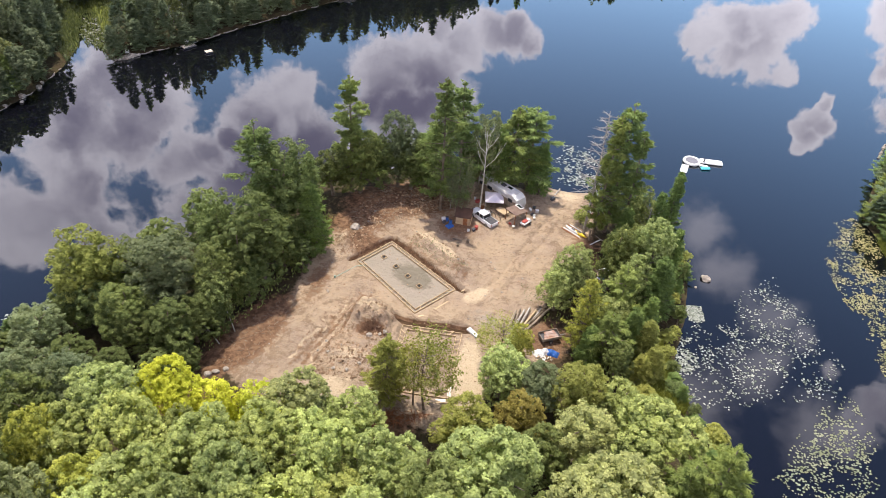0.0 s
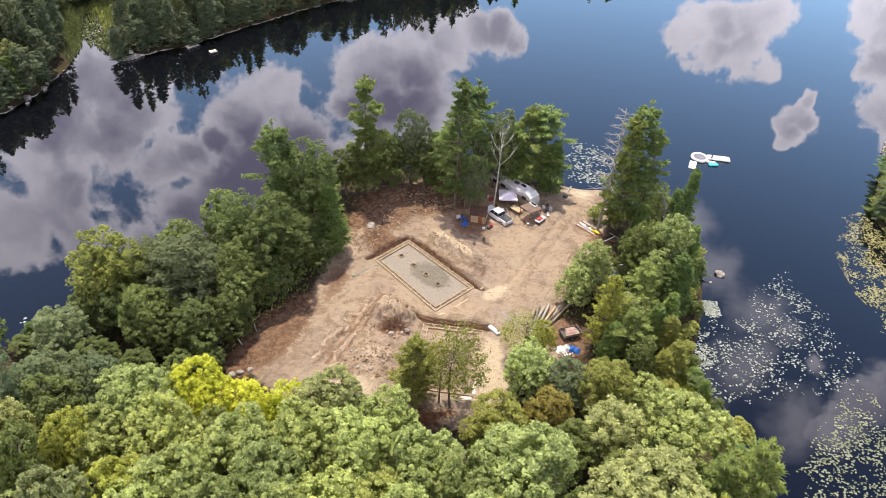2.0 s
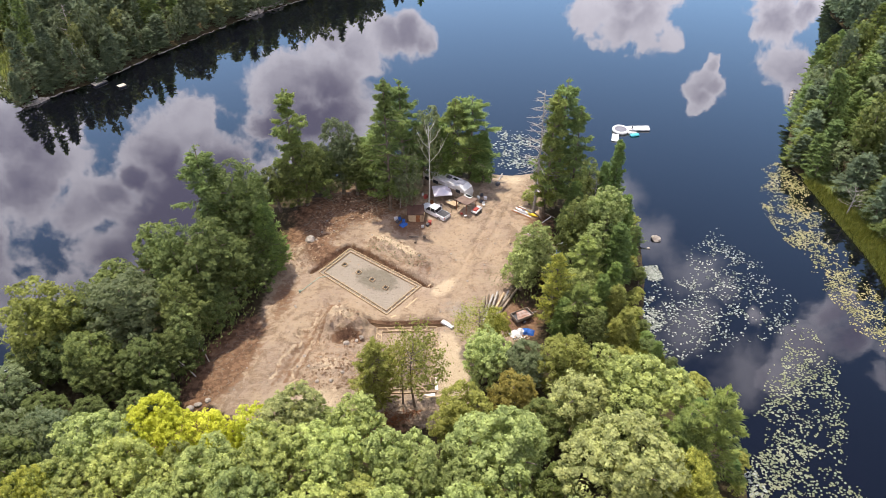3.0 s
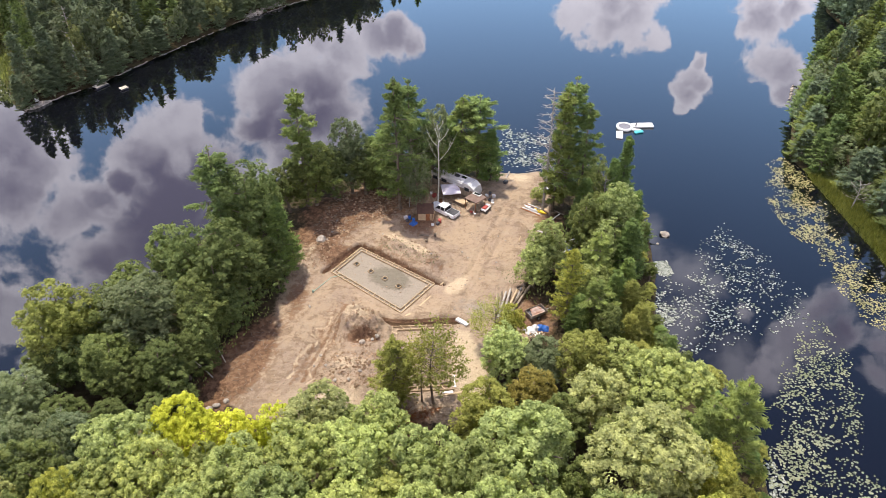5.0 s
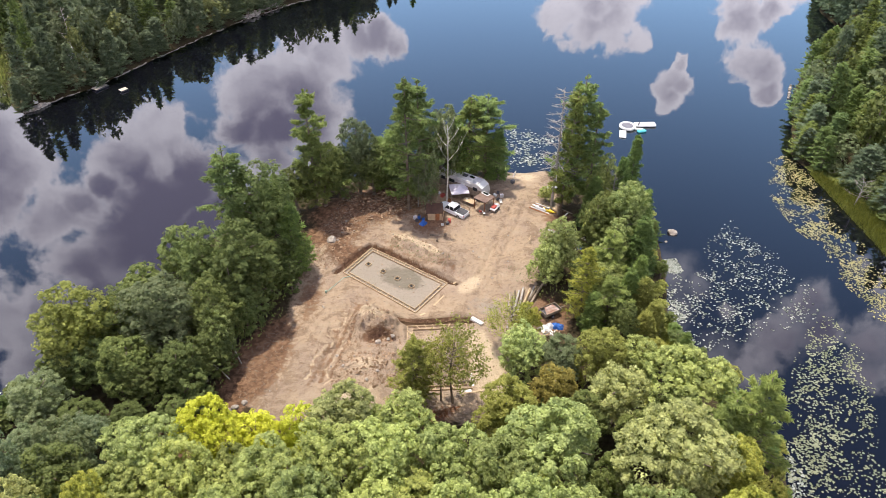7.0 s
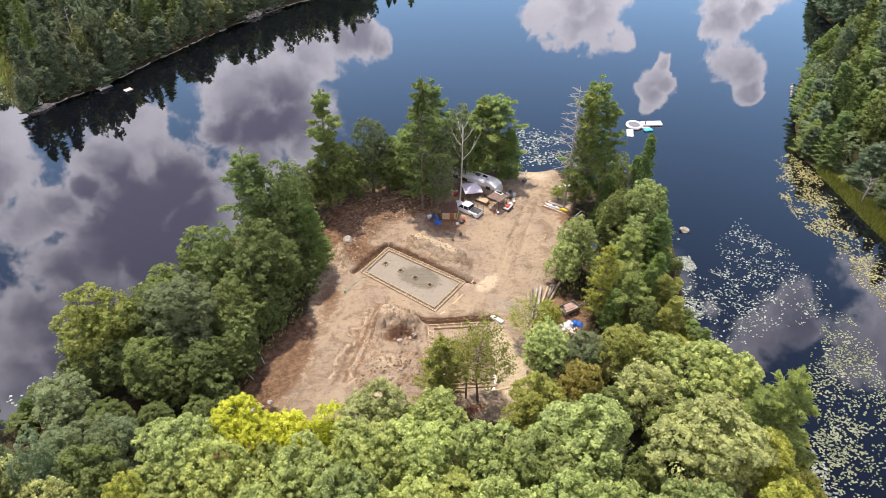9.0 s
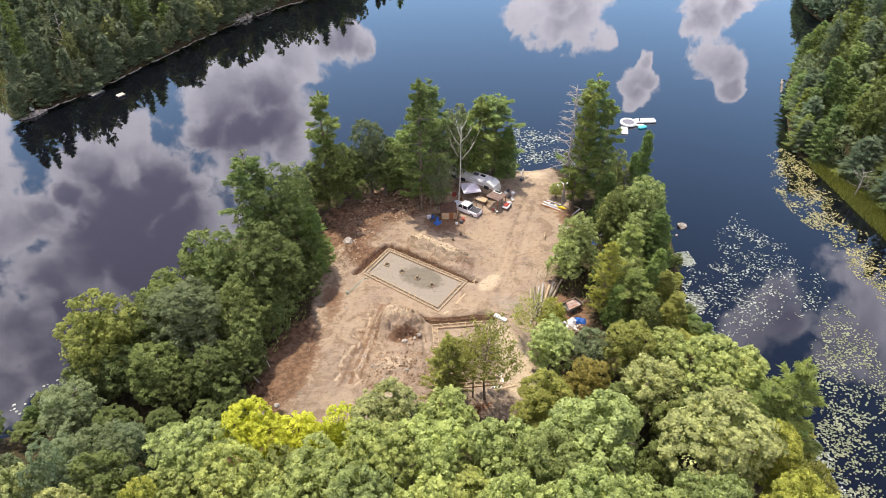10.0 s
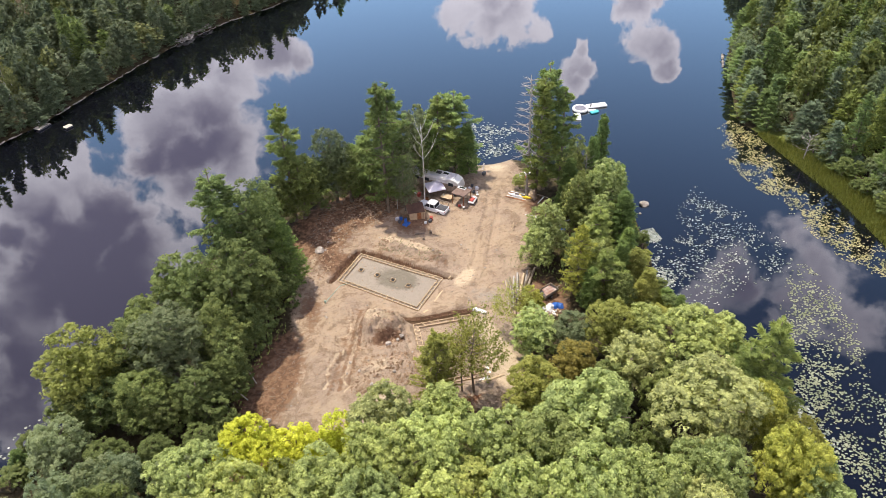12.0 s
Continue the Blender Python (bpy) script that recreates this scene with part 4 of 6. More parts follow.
RIGHT_LOW = [("d", 27.2, 88.0, 11.5, 3.0), ("m", 25.0, 91.6, 10.5, 2.8), ("d", 31.8, 96.8, 13.0, 3.2), ("m", 33.0, 104.0, 13.5, 3.2), ("m", 27.6, 79.7, 10.0, 2.4), ("d", 26.4, 120.0, 5.6, 1.5), ("s", 38.5, 107.0, 13.0, 1.9), ("s", 31.5, 109.0, 14.0, 2.2), ("d", 32.0, 105.5, 12.0, 2.8), ("s", 37.6, 97.5, 11.0, 1.8), ("d", 39.0, 109.0, 9.0, 2.0), ("s", 33.5, 89.5, 11.0, 1.9)]
MIDDLE = [("T", -6.6, 71.2, 15.6, 4.0), ("f", -0.9, 71.0, 18.0, 4.4), ("f", -2.6, 71.6, 16.4, 3.2), ("f", 9.8, 81.6, 11.6, 3.4), ("d", 9.8, 74.6, 12.0, 3.7), ("g", 15.8, 73.6, 10.2, 3.3), ("y", 12.8, 82.6, 9.0, 2.2), ("o", 21.0, 71.6, 13.0, 3.9), ("o", 4.9, 62.6, 14.0, 4.1), ("b", 12.5, 65.6, 12.6, 3.7),
          ("c", 20.6, 63.2, 13.6, 4.6), ("l", 26.6, 69.8, 12.0, 3.2), ("d", 28.8, 61.6, 17.0, 5.2), ("m", 15.2, 60.6, 12.0, 3.4), ("m", 9.4, 63.0, 9.0, 2.4), ("o", 30.5, 73.5, 7.5, 2.4)]
FRONT = [("Y", -33.0, 62.0, 17.5, 3.4), ("Y", -27.6, 61.6, 15.2, 3.4), ("Y", -22.4, 62.2, 14.2, 2.8), ("Y", -30.4, 58.1, 15.0, 2.4), ("d", -30.0, 55.2, 17.3, 2.8), ("c", -16.8, 61.4, 16.9, 4.1), ("d", -9.4, 59.5, 16.0, 3.7), ("d", -39.8, 58.8, 17.9, 4.1), ("g", -50.7, 62.4, 16.9, 3.7), ("y", -44.8, 50.5, 21.0, 2.8),
         ("l", -34.2, 53.6, 20.1, 4.0), ("d", -25.8, 52.2, 20.1, 4.4), ("d", -19.2, 53.5, 20.1, 4.2), ("l", -12.5, 52.2, 20.1, 4.4), ("d", -4.8, 52.7, 19.1, 4.2), ("d", 8.0, 51.6, 20.4, 5.8), ("c", 20.4, 47.6, 21.0, 5.8)]
NEAR = [("m", 21.6, 57.0, 12.0, 3.0), ("m", 25.0, 59.0, 13.0, 3.2), ("d", -41.5, 52.8, 17.6, 3.8), ("m", 13.6, 47.6, 16.5, 3.1), ("q", 34.9, 53.5, 21.0, 2.8), ("y", 27.4, 47.6, 17.4, 3.2), ("q", 31.2, 53.9, 17.3, 2.7), ("o", 30.4, 46.0, 14.0, 2.4), ("y", 22.6, 36.4, 22.2, 3.7), ("d", 8.3, 37.7, 23.1, 4.0),
        ("d", 1.7, 40.0, 23.1, 4.0), ("l", -4.8, 42.2, 23.1, 4.2), ("o", 28.0, 40.0, 18.6, 2.6), ("d", 25.5, 33.2, 20.4, 3.1), ("d", 15.0, 38.6, 22.2, 3.7), ("g", -55.7, 64.3, 14.1, 3.3), ("g", -61.0, 61.4, 15.0, 3.5), ("d", 0.6, 48.8, 19.1, 3.8), ("l", -9.6, 47.0, 17.0, 3.6), ("d", 5.2, 45.2, 18.0, 3.6), ("l", -15.0, 46.0, 18.0, 3.8)]
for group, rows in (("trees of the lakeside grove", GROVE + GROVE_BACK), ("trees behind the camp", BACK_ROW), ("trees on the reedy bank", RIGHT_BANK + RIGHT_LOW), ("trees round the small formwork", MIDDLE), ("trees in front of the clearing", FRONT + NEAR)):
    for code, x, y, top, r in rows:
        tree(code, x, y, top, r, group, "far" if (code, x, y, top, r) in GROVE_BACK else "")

# the closed wood in front, past the trees set one by one
rng = np.random.default_rng(5)
taken = [(x, y, r) for rows in (FRONT, NEAR, MIDDLE, GROVE) for _, x, y, _, r in rows]
for gy in np.arange(56, 20, -4.4):
    for gx in np.arange(-82, 36, 5.4):
        x, y = gx + rng.uniform(-1.6, 1.6) + (gy % 8.8) * 0.3, gy + rng.uniform(-1.4, 1.4)
        r = rng.uniform(3.3, 4.4)
        if x > 29 or (-9 < x < 18 and y > 50) or (x < -58 and y > 64) or any(math.hypot(x - a, y - b) < 0.62 * (r + c) for a, b, c in taken):
            continue
        taken.append((x, y, r))
        tree(str(rng.choice(list("ddddllccy" if x > -40 else "ggdmc"))) if y > 30 else "d", x, y, rng.uniform(18.0, 21.6), r, "trees in front of the clearing", "" if y > 33 else "far")


CABIN = (-81.0, 204.0)


def in_cabin_gap(x, y):
    """The clear spot round the cabin on the far shore and its view of the lake."""
    u, v = x - CABIN[0], y - CABIN[1]
    along, across = u * 0.36 - v * 0.93, u * 0.93 + v * 0.36
    return -3.5 < along < 7 and abs(across) < 2.4


def wood(name, label, seed, poly, area, step, codes, lo, hi, r0, r1, keep, depth, single=False, edge=()):
    """Trees over a stretch of far bank: those along the water singly, the rest behind as one wood."""
    rng = np.random.default_rng(seed)
    x0, x1, y0, y1 = area
    quad_sets, spots = {}, []
    for gy in np.arange(y0, y1, step):
        for gx in np.arange(x0, x1, step):
            spots.append((gx + rng.uniform(-0.42, 0.42) * step, gy + rng.uniform(-0.42, 0.42) * step))
    p = np.array(spots)
    dist = side_distance(p[:, 0], p[:, 1], poly)
    inner = keep(p[:, 0], p[:, 1])
    ground = ground_height(p[:, 0], p[:, 1])

    def plant(code, x, y, g, tall, r, thin):
        shape = {"broad": "broad_far", "lumpy": "broad_far"}.get(SHAPES[code][0], "pine_mid" if single else "pine_far")
        q = FAR_QUADS[(shape, int(rng.integers(0, 4)))]
        if thin:
            q = q[::3]
            q = q + (q - q.mean(1, keepdims=True)) * 0.7
        a, s = rng.uniform(0, 6.28), r / (2.5 if shape == "broad_far" else 1.6)
        c, n = math.cos(a) * s, math.sin(a) * s
        m = np.array([[c, -n, 0], [n, c, 0], [0, 0, tall / 10]])
        quad_sets.setdefault(code, []).append(q @ m.T + np.array([x, y, g]))

    for (x, y), d, k, g in zip(spots, dist, inner, ground):
        if d < k or d > depth or in_cabin_gap(x, y):
            continue
        code = str(rng.choice(list(codes)))
        tall, r = rng.uniform(lo, hi) * (0.75 if d < k + 2.5 else 1.0), rng.uniform(r0, r1) * (0.8 if code == "s" else 1.0)
        if rng.uniform() < 0.22 and SHAPES[code][0] not in ("broad", "lumpy"):
            tall, r = tall * 1.25, r * 0.8
        if single and d < k + step * 1.15:
            tree(code, x, y, max(g, 0.2) + tall, r, "trees along " + label, "mid")
            continue
        plant(code, x, y, g, tall, r, d > 10 or step > 7 or y > 196)
    for code, x, y, tall, r in edge:
        plant(code, x, y, max(sample_ground(x, y), 0.15), tall, r, False)
    allq = np.concatenate([np.concatenate(v) for v in quad_sets.values()])
    me = tris(name, allq, LEAF["p"])
    index, slot = [], 0
    me.materials.clear()
    for slot, (code, v) in enumerate(quad_sets.items()):
        me.materials.append(LEAF[code])
        index += [slot] * sum(len(q) for q in v)
    me.polygons.foreach_set("material_index", np.array(index, dtype=np.int32))
    tagged(new(name, me), "dense mixed wood of pines and broadleaf trees on " + label, "wood", kind="stuff")


def crown_array(shape, variant):
    me = tree_meshes(shape, variant)[1]
    co = np.empty(len(me.vertices) * 3, dtype=np.float32)
    me.vertices.foreach_get("co", co)
    return co.reshape(-1, 3, 3).astype(float)


FAR_QUADS = {(s, k): crown_array(s, k) for s in ("broad_far", "pine_far", "pine_mid") for k in range(4)}


def edge_spots(line, spacing, inland, codes, lo, hi, r0, r1, seed):
    """Places of trees and bushes that overhang a waterline; the land lies to the left of the line."""
    rng = np.random.default_rng(seed)
    for (ax, ay), (bx, by) in zip(line, line[1:]):
        long = math.hypot(bx - ax, by - ay)
        ux, uy = (bx - ax) / long, (by - ay) / long
        for k in np.arange(rng.uniform(0, 1), long, spacing):
            d, t = inland + rng.uniform(-0.6, 1.4), k + rng.uniform(-0.8, 0.8)
            yield str(rng.choice(list(codes))), ax + ux * t - uy * d, ay + uy * t + ux * d, rng.uniform(lo, hi), rng.uniform(r0, r1)


def cabin(x, y, z, turn):
    """A small white cabin with a grey roof and two windows towards the lake."""
    ob = thing("cabin", pose(x, y, z, 0, 0, turn), "small white cabin with a grey roof among far pines", "cabin")
    v = [(px, py, pz) for py in (-2.0, 2.0) for px, pz in ((-2.2, -0.4), (2.2, -0.4), (2.2, 3.1), (0, 4.4), (-2.2, 3.1))]
    f = [(0, 1, 2, 3, 4), (9, 8, 7, 6, 5)] + [((k + 1) % 5, k, k + 5, (k + 1) % 5 + 5) for k in range(5)]
    part("wall", mesh_from("wall", v, f, WHITE), None, ob)
    for side in (-1, 1):
        bm = one_box((2.75, 4.7, 0.14), bevel=0.02)
        bmesh.ops.transform(bm, matrix=pose(side * 1.22, 0, 3.85, 0, side * 31, 0), verts=bm.verts)
        part("roof", bm, STEEL, ob)
        w = part("window", one_box((1.1, 0.1, 1.3), (side * 1.05, -2.02, 1.8), bevel=0.01), WHITE, ob)
        part("pane", one_box((0.9, 0.06, 1.1), (side * 1.05, -2.07, 1.8), bevel=0.01), GLASS, w)


def edge_row(group, *row):
    for code, x, y, tall, r in edge_spots(*row):
        tree(code, x, y, max(sample_ground(x, y), 0.15) + tall, r, group, "mid")


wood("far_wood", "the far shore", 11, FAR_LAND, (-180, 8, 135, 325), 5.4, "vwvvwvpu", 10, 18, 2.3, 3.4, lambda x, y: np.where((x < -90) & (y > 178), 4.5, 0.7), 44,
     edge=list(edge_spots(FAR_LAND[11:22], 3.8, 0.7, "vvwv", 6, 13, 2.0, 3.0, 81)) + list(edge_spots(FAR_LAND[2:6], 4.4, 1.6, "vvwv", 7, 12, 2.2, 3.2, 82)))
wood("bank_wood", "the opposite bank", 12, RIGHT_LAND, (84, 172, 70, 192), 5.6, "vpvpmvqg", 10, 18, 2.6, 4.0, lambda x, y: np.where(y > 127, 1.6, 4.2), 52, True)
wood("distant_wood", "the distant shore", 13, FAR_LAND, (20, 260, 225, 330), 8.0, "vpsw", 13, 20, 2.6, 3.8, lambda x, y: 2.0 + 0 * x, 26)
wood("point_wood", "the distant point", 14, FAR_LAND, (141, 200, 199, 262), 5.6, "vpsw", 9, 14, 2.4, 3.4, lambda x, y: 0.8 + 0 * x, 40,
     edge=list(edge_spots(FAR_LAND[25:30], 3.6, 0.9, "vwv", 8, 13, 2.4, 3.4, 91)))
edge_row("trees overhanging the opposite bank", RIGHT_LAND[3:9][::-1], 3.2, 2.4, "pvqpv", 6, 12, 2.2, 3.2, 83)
edge_row("bushes behind the reeds", RIGHT_LAND[0:5][::-1], 2.2, 4.6, "gDmgw", 1.6, 4.2, 1.2, 2.2, 87)
edge_row("bushes behind the reeds", RIGHT_LAND[0:4][::-1], 3.0, 8.0, "gDmv", 3.0, 7.0, 1.6, 2.8, 88)
edge_row("bushes along the reedy bank", NEAR_LAND[2:8][::-1], 2.6, 1.2, "ooDs", 1.6, 4.2, 1.0, 1.7, 84)
edge_row("bushes along the reedy bank", NEAR_LAND[7:12][::-1], 2.6, 1.2, "ooDs", 1.6, 4.2, 1.1, 1.9, 85)
edge_row("bushes along the grove's shore", NEAR_LAND[19:24][::-1], 4.0, 1.5, "DDs", 3, 6, 1.6, 2.6, 86)


# ---- dead trees ----
def bare_tree(name, label, x, y, height, mat, r, forks, spread, up, low, seed, group=""):
    """A leafless tree: trunk and each bough a mesh of its own."""
    rng = np.random.default_rng(seed)
    ob = thing(name, pose(x, y, sample_ground(x, y) - 0.05, 0, 0, 0), label, "tree", group)
    v, f = [], []
    pts = [(0.12 * math.sin(t * 4), 0.1 * math.sin(t * 5 + 1), height * t) for t in np.linspace(0, 1, 8)]
    limb(v, f, pts, [r * (1 - 0.82 * i / 7) for i in range(8)], 7)
    part("trunk", mesh_from("trunk", v, f, mat, True), None, ob)
    for k in range(forks):
        v, f = [], []
        z0 = height * (low + (0.97 - low) * (k + rng.uniform(0, 0.8)) / forks)
        a = k * 2.4 + rng.uniform(-0.5, 0.5)
        l = spread * (1 - 0.6 * (z0 / height - low) / (1 - low)) * rng.uniform(0.6, 1.15)
        d, p = Vector((math.cos(a), math.sin(a), 0)), Vector((0.05, 0, z0))
        q = p + d * l * 0.5 + Vector((0, 0, l * up * 0.35))
        e = p + d * l + Vector((0, 0, l * up))
        limb(v, f, [p, q, e], [r * 0.3, r * 0.2, r * 0.06], 4)
        for s in (-1, 1):
            side = Vector((-d.y, d.x, 0)) * s
            limb(v, f, [q, q + (d * 0.5 + side * 0.5) * l * 0.5 + Vector((0, 0, l * up * 0.4))], [r * 0.14, r * 0.04], 3)
        part("bough", mesh_from("bough", v, f, mat, True), None, ob)
    return ob


bare_tree("dead_pine", "dead grey pine trunk with bare whiskery branches", 26.6, 117.0, 26.5, DEADWOOD, 0.3, 70, 5.0, 0.02, 0.34, 3)
bare_tree("birch_snag", "white birch trunk with a bare forked top", 6.4, 121.9, 18.0, BIRCH, 0.19, 9, 3.4, 1.7, 0.52, 4)
bare_tree("dead_shrub", "bleached bare branches of a dead shrub", 36.4, 111.4, 11.0, DEADWOOD, 0.14, 18, 3.4, 0.8, 0.55, 5)
bare_tree("dead_shrub", "grey bare branches of a dead tree", 90.0, 112.0, 6.0, DEADWOOD, 0.16, 14, 4.0, 0.5, 0.3, 6)
bare_tree("thin_tree", "thin grey bare sapling beside the clearing", 0.6, 121.5, 13.0, DEADWOOD, 0.1, 14, 2.4, 0.6, 0.35, 7)


def leaning_trunk(x, y, dx, dy, h):
    ob = thing("leaning_birch", pose(x, y, sample_ground(x, y) - 0.05), "thin pale birch stem leaning out of the grove", "tree", "leaning birch stems")
    v, f = [], []
    limb(v, f, [(0, 0, 0), (dx * 0.4, dy * 0.4, h * 0.5), (dx, dy, h)], [0.09, 0.07, 0.03], 6)
    part("stem", mesh_from("stem", v, f, BIRCH, True), None, ob)
    v, f = [], []
    limb(v, f, [(dx * 0.4, dy * 0.4, h * 0.5), (dx * 0.4 - 1.4, dy * 0.5, h * 0.72)], [0.06, 0.02], 4)
    part("branch", mesh_from("branch", v, f, BIRCH, True), None, ob)


leaning_trunk(-31.8, 83.4, -1.8, 1.0, 6.0)
leaning_trunk(-33.4, 80.4, -2.4, 0.6, 3.6)


# ---- formwork ----
def rail(parent, a, b, z0, high, thick, mat, name="board"):
    """An upright board from a to b, in the thing's own frame."""
    a, b = Vector((*a, 0)), Vector((*b, 0))
    d = b - a
    m = one_box((d.length, thick, high), bevel=0.008)
    ob = part(name, m, mat, parent)
    ob.matrix_basis = Matrix.Translation((*((a + b) / 2).xy, z0 + high / 2)) @ Matrix.Rotation(math.atan2(d.y, d.x), 4, "Z")
    return ob


def inset(corners, by):
    c = [Vector(p) for p in corners]
    out = []
    for i in range(4):
        p, q, r = c[i - 1], c[i], c[(i + 1) % 4]
        u, v = (p - q).normalized(), (r - q).normalized()
        out.append(q + (u + v) * by)
    return out


def formwork(label, corners, width, z, skip=(), ties=1.25):
    x0, y0 = corners[0]
    ob = thing("formwork", pose(x0, y0, z), label, "formwork", "footing formwork")
    outer = [Vector((x - x0, y - y0)) for x, y in corners]
    inner = inset(outer, width)
    tie = one_box((width + 0.34, 0.13, 0.09), bevel=0.006)
    tie_mesh = bpy.data.meshes.new("tie")
    tie.to_mesh(tie_mesh)
    tie.free()
    tie_mesh.materials.append(LUMBER)
    for i in range(4):
        j = (i + 1) % 4
        rail(ob, outer[i], outer[j], 0, 0.32, 0.1, LUMBER)
        if i in skip:
            continue
        rail(ob, inner[i], inner[j], 0.02, 0.3, 0.1, LUMBER)
        n = int((outer[j] - outer[i]).length / ties)
        for k in range(1, n):
            t = k / n
            p, q = outer[i].lerp(outer[j], t), inner[i].lerp(inner[j], t)
            d = q - p
            o = new("tie", tie_mesh)
            o.parent = ob
            o.matrix_basis = Matrix.Translation((*((p + q) / 2), 0.365)) @ Matrix.Rotation(math.atan2(d.y, d.x), 4, "Z")
    return ob


formwork("new lumber ladder-like footing formwork round a gravel bed", SLAB, 0.64, 1.72)
formwork("small new lumber footing formwork in a shallow dig", FOOT, 0.8, 1.62)


def pier_box(x, y, turn):
    ob = thing("pier_form", pose(x, y, 1.71, 0, 0, turn), "small square wooden pier form on the gravel bed", "formwork", "pier forms")
    for k in range(4):
        b = part("board", one_box((0.85, 0.07, 0.3), (0, 0.4, 0.15), bevel=0.006), LUMBER, ob)
        b.matrix_basis = pose(0, 0, 0, 0, 0, 90 * k)
    part("hole", one_box((0.68, 0.68, 0.04), (0, 0, 0.02)), RUBBER, ob, "flat dark floor inside the pier form")


for x, y in ((-10.6, 105.0), (-8.2, 102.6), (-5.9, 100.3), (-3.7, 97.9)):
    pier_box(x, y, -44)


def plank(x, y, length, turn, wide=0.2, thick=0.06, mat=LUMBER, lift=0.0, label="loose lumber plank on the soil", group="loose planks", tilt=0.0, name="plank"):
    ob = new(name, bpy.data.meshes.new(name))
    bm = one_box((length, wide, thick), bevel=min(wide, thick) * 0.15)
    bm.to_mesh(ob.data)
    bm.free()
    ob.data.materials.append(mat)
    ob.matrix_basis = pose(x, y, sample_ground(x, y) + thick / 2 + lift, 0, tilt, turn)
    return tagged(ob, label, "plank", group)


plank(0.6, 93.6, 8.6, 46, 0.24, 0.07)
plank(3.6, 97.2, 2.0, 60)
plank(4.2, 98.2, 1.5, 40, 0.2, 0.1, LUMBER, label="pale offcut board beside the trench")
plank(-2.8, 90.2, 1.0, 20, 0.4, 0.1, LUMBER, label="pale offcut board beside the trench")
plank(22.5, 131.6, 4.0, 63, 0.26, 0.22, DEADWOOD, label="bleached log along the beach path", name="log")
plank(28.6, 114.4, 2.8, 40, 0.22, 0.1, WHITE, label="white board on soil coloured dark for tree shade")
plank(29.6, 115.8, 2.4, 130, 0.22, 0.08, OLDWOOD)
for k in range(5):
    plank(24.4 + 0.25 * k, 110.0 - 0.1 * k, 2.6, -48 + 3 * k, 0.2, 0.08, WHITE if k % 2 else OLDWOOD, 0.02 * k, "weathered pale boards lying by the track", "boards by the track")
for k in range(7):
    plank(27.5 + 0.6 * k, 103.5 + (k * 37 % 7) * 0.5, 2.2, 40 + k * 53, 0.18, 0.08, WHITE if k % 3 == 0 else OLDWOOD, 0.03 * k, "scrap boards in the shade of the bank", "scrap boards")
for k in range(3):
    plank(1.0 + 1.1 * k, 72.4 + 0.1 * k, 2.8, 2 + 4 * k, 0.24, 0.08, LUMBER)

plank(2.75, 75.2, 2.6, 82, 0.55, 0.05, WHITE, label="pale plywood strip lying beside the formwork corner")
plank(1.4, 72.9, 1.6, 4, 0.5, 0.05, WHITE, label="pale plywood offcut at the formwork corner")
# drain pipe with a stub end
pipe = thing("drain_pipe", pose(-16.4, 100.4, sample_ground(-16.4, 100.4)), "pale green plastic drain pipe on the soil", "pipe")
part("pipe", tube(bmesh.new(), (-2.0, -2.2, 0.08), (1.2, 1.3, 0.06), 0.06), PVC, pipe)
part("elbow", tube(bmesh.new(), (1.2, 1.3, 0.06), (2.6, 1.6, 0.06), 0.06), PVC, pipe)
part("cap", tube(bmesh.new(), (-2.0, -2.2, 0.0), (-2.0, -2.2, 0.5), 0.16), PVC, pipe)
foam = thing("foam_board_stack", pose(5.8, 87.35, sample_ground(5.8, 87.35), 0, 0, -49), "white foam insulation boards stacked beside the dig", "insulation board")
for k in range(3):
    part("board", one_box((2.3, 0.72, 0.11), (0.02 * k, 0.03 * (k % 2), 0.06 + 0.115 * k), bevel=0.01), WHITE, foam)


# ---- rocks ----
def stone_mesh(seed, lumps=0.28):
    bm = bmesh.new()
    bmesh.ops.create_icosphere(bm, subdivisions=2, radius=1.0)
    off = Vector((seed * 3.1, seed * 1.7, 0))
    for v in bm.verts:
        d = 1 + lumps * noise.noise(v.co * 1.3 + off) + 0.1 * noise.noise(v.co * 3.5 + off)
        v.co = v.co * d
        v.co.z = max(v.co.z * 0.75, -0.45)
    me = bpy.data.meshes.new("rock")
    bm.to_mesh(me)
    bm.free()
    me.materials.append(ROCK)
    return me


STONES = [stone_mesh(k, 0.3 + 0.05 * k) for k in range(5)]


def rock(x, y, size, k, label="pale grey rock on bare soil", group="rocks in the clearing", level=None):
    ob = new("rock", STONES[k % 5])
    z = sample_ground(x, y) if level is None else level
    ob.matrix_basis = pose(x, y, z + size * 0.22, 0, 0, k * 67) @ Matrix.Diagonal((size, size * (0.75 + 0.1 * (k % 4)), size * 0.8, 1))
    return tagged(ob, label, "rock", group)


rock(-16.8, 112.0, 1.05, 1, "large pale boulder beside the trench")
for k, (x, y, s) in enumerate([(-10.6, 84.6, 0.55), (-9.0, 85.0, 0.34), (-8.2, 85.5, 0.4), (-15.2, 77.3, 0.34), (-13.1, 77.0, 0.36), (-11.3, 78.2, 0.32), (-16.4, 80.0, 0.26), (-17.2, 83.3, 0.28), (-32.3, 74.6, 0.6), (-31.0, 75.3, 0.5), (-33.3, 74.0, 0.55)]):
    rock(x, y, s, k)
rng = np.random.default_rng(21)
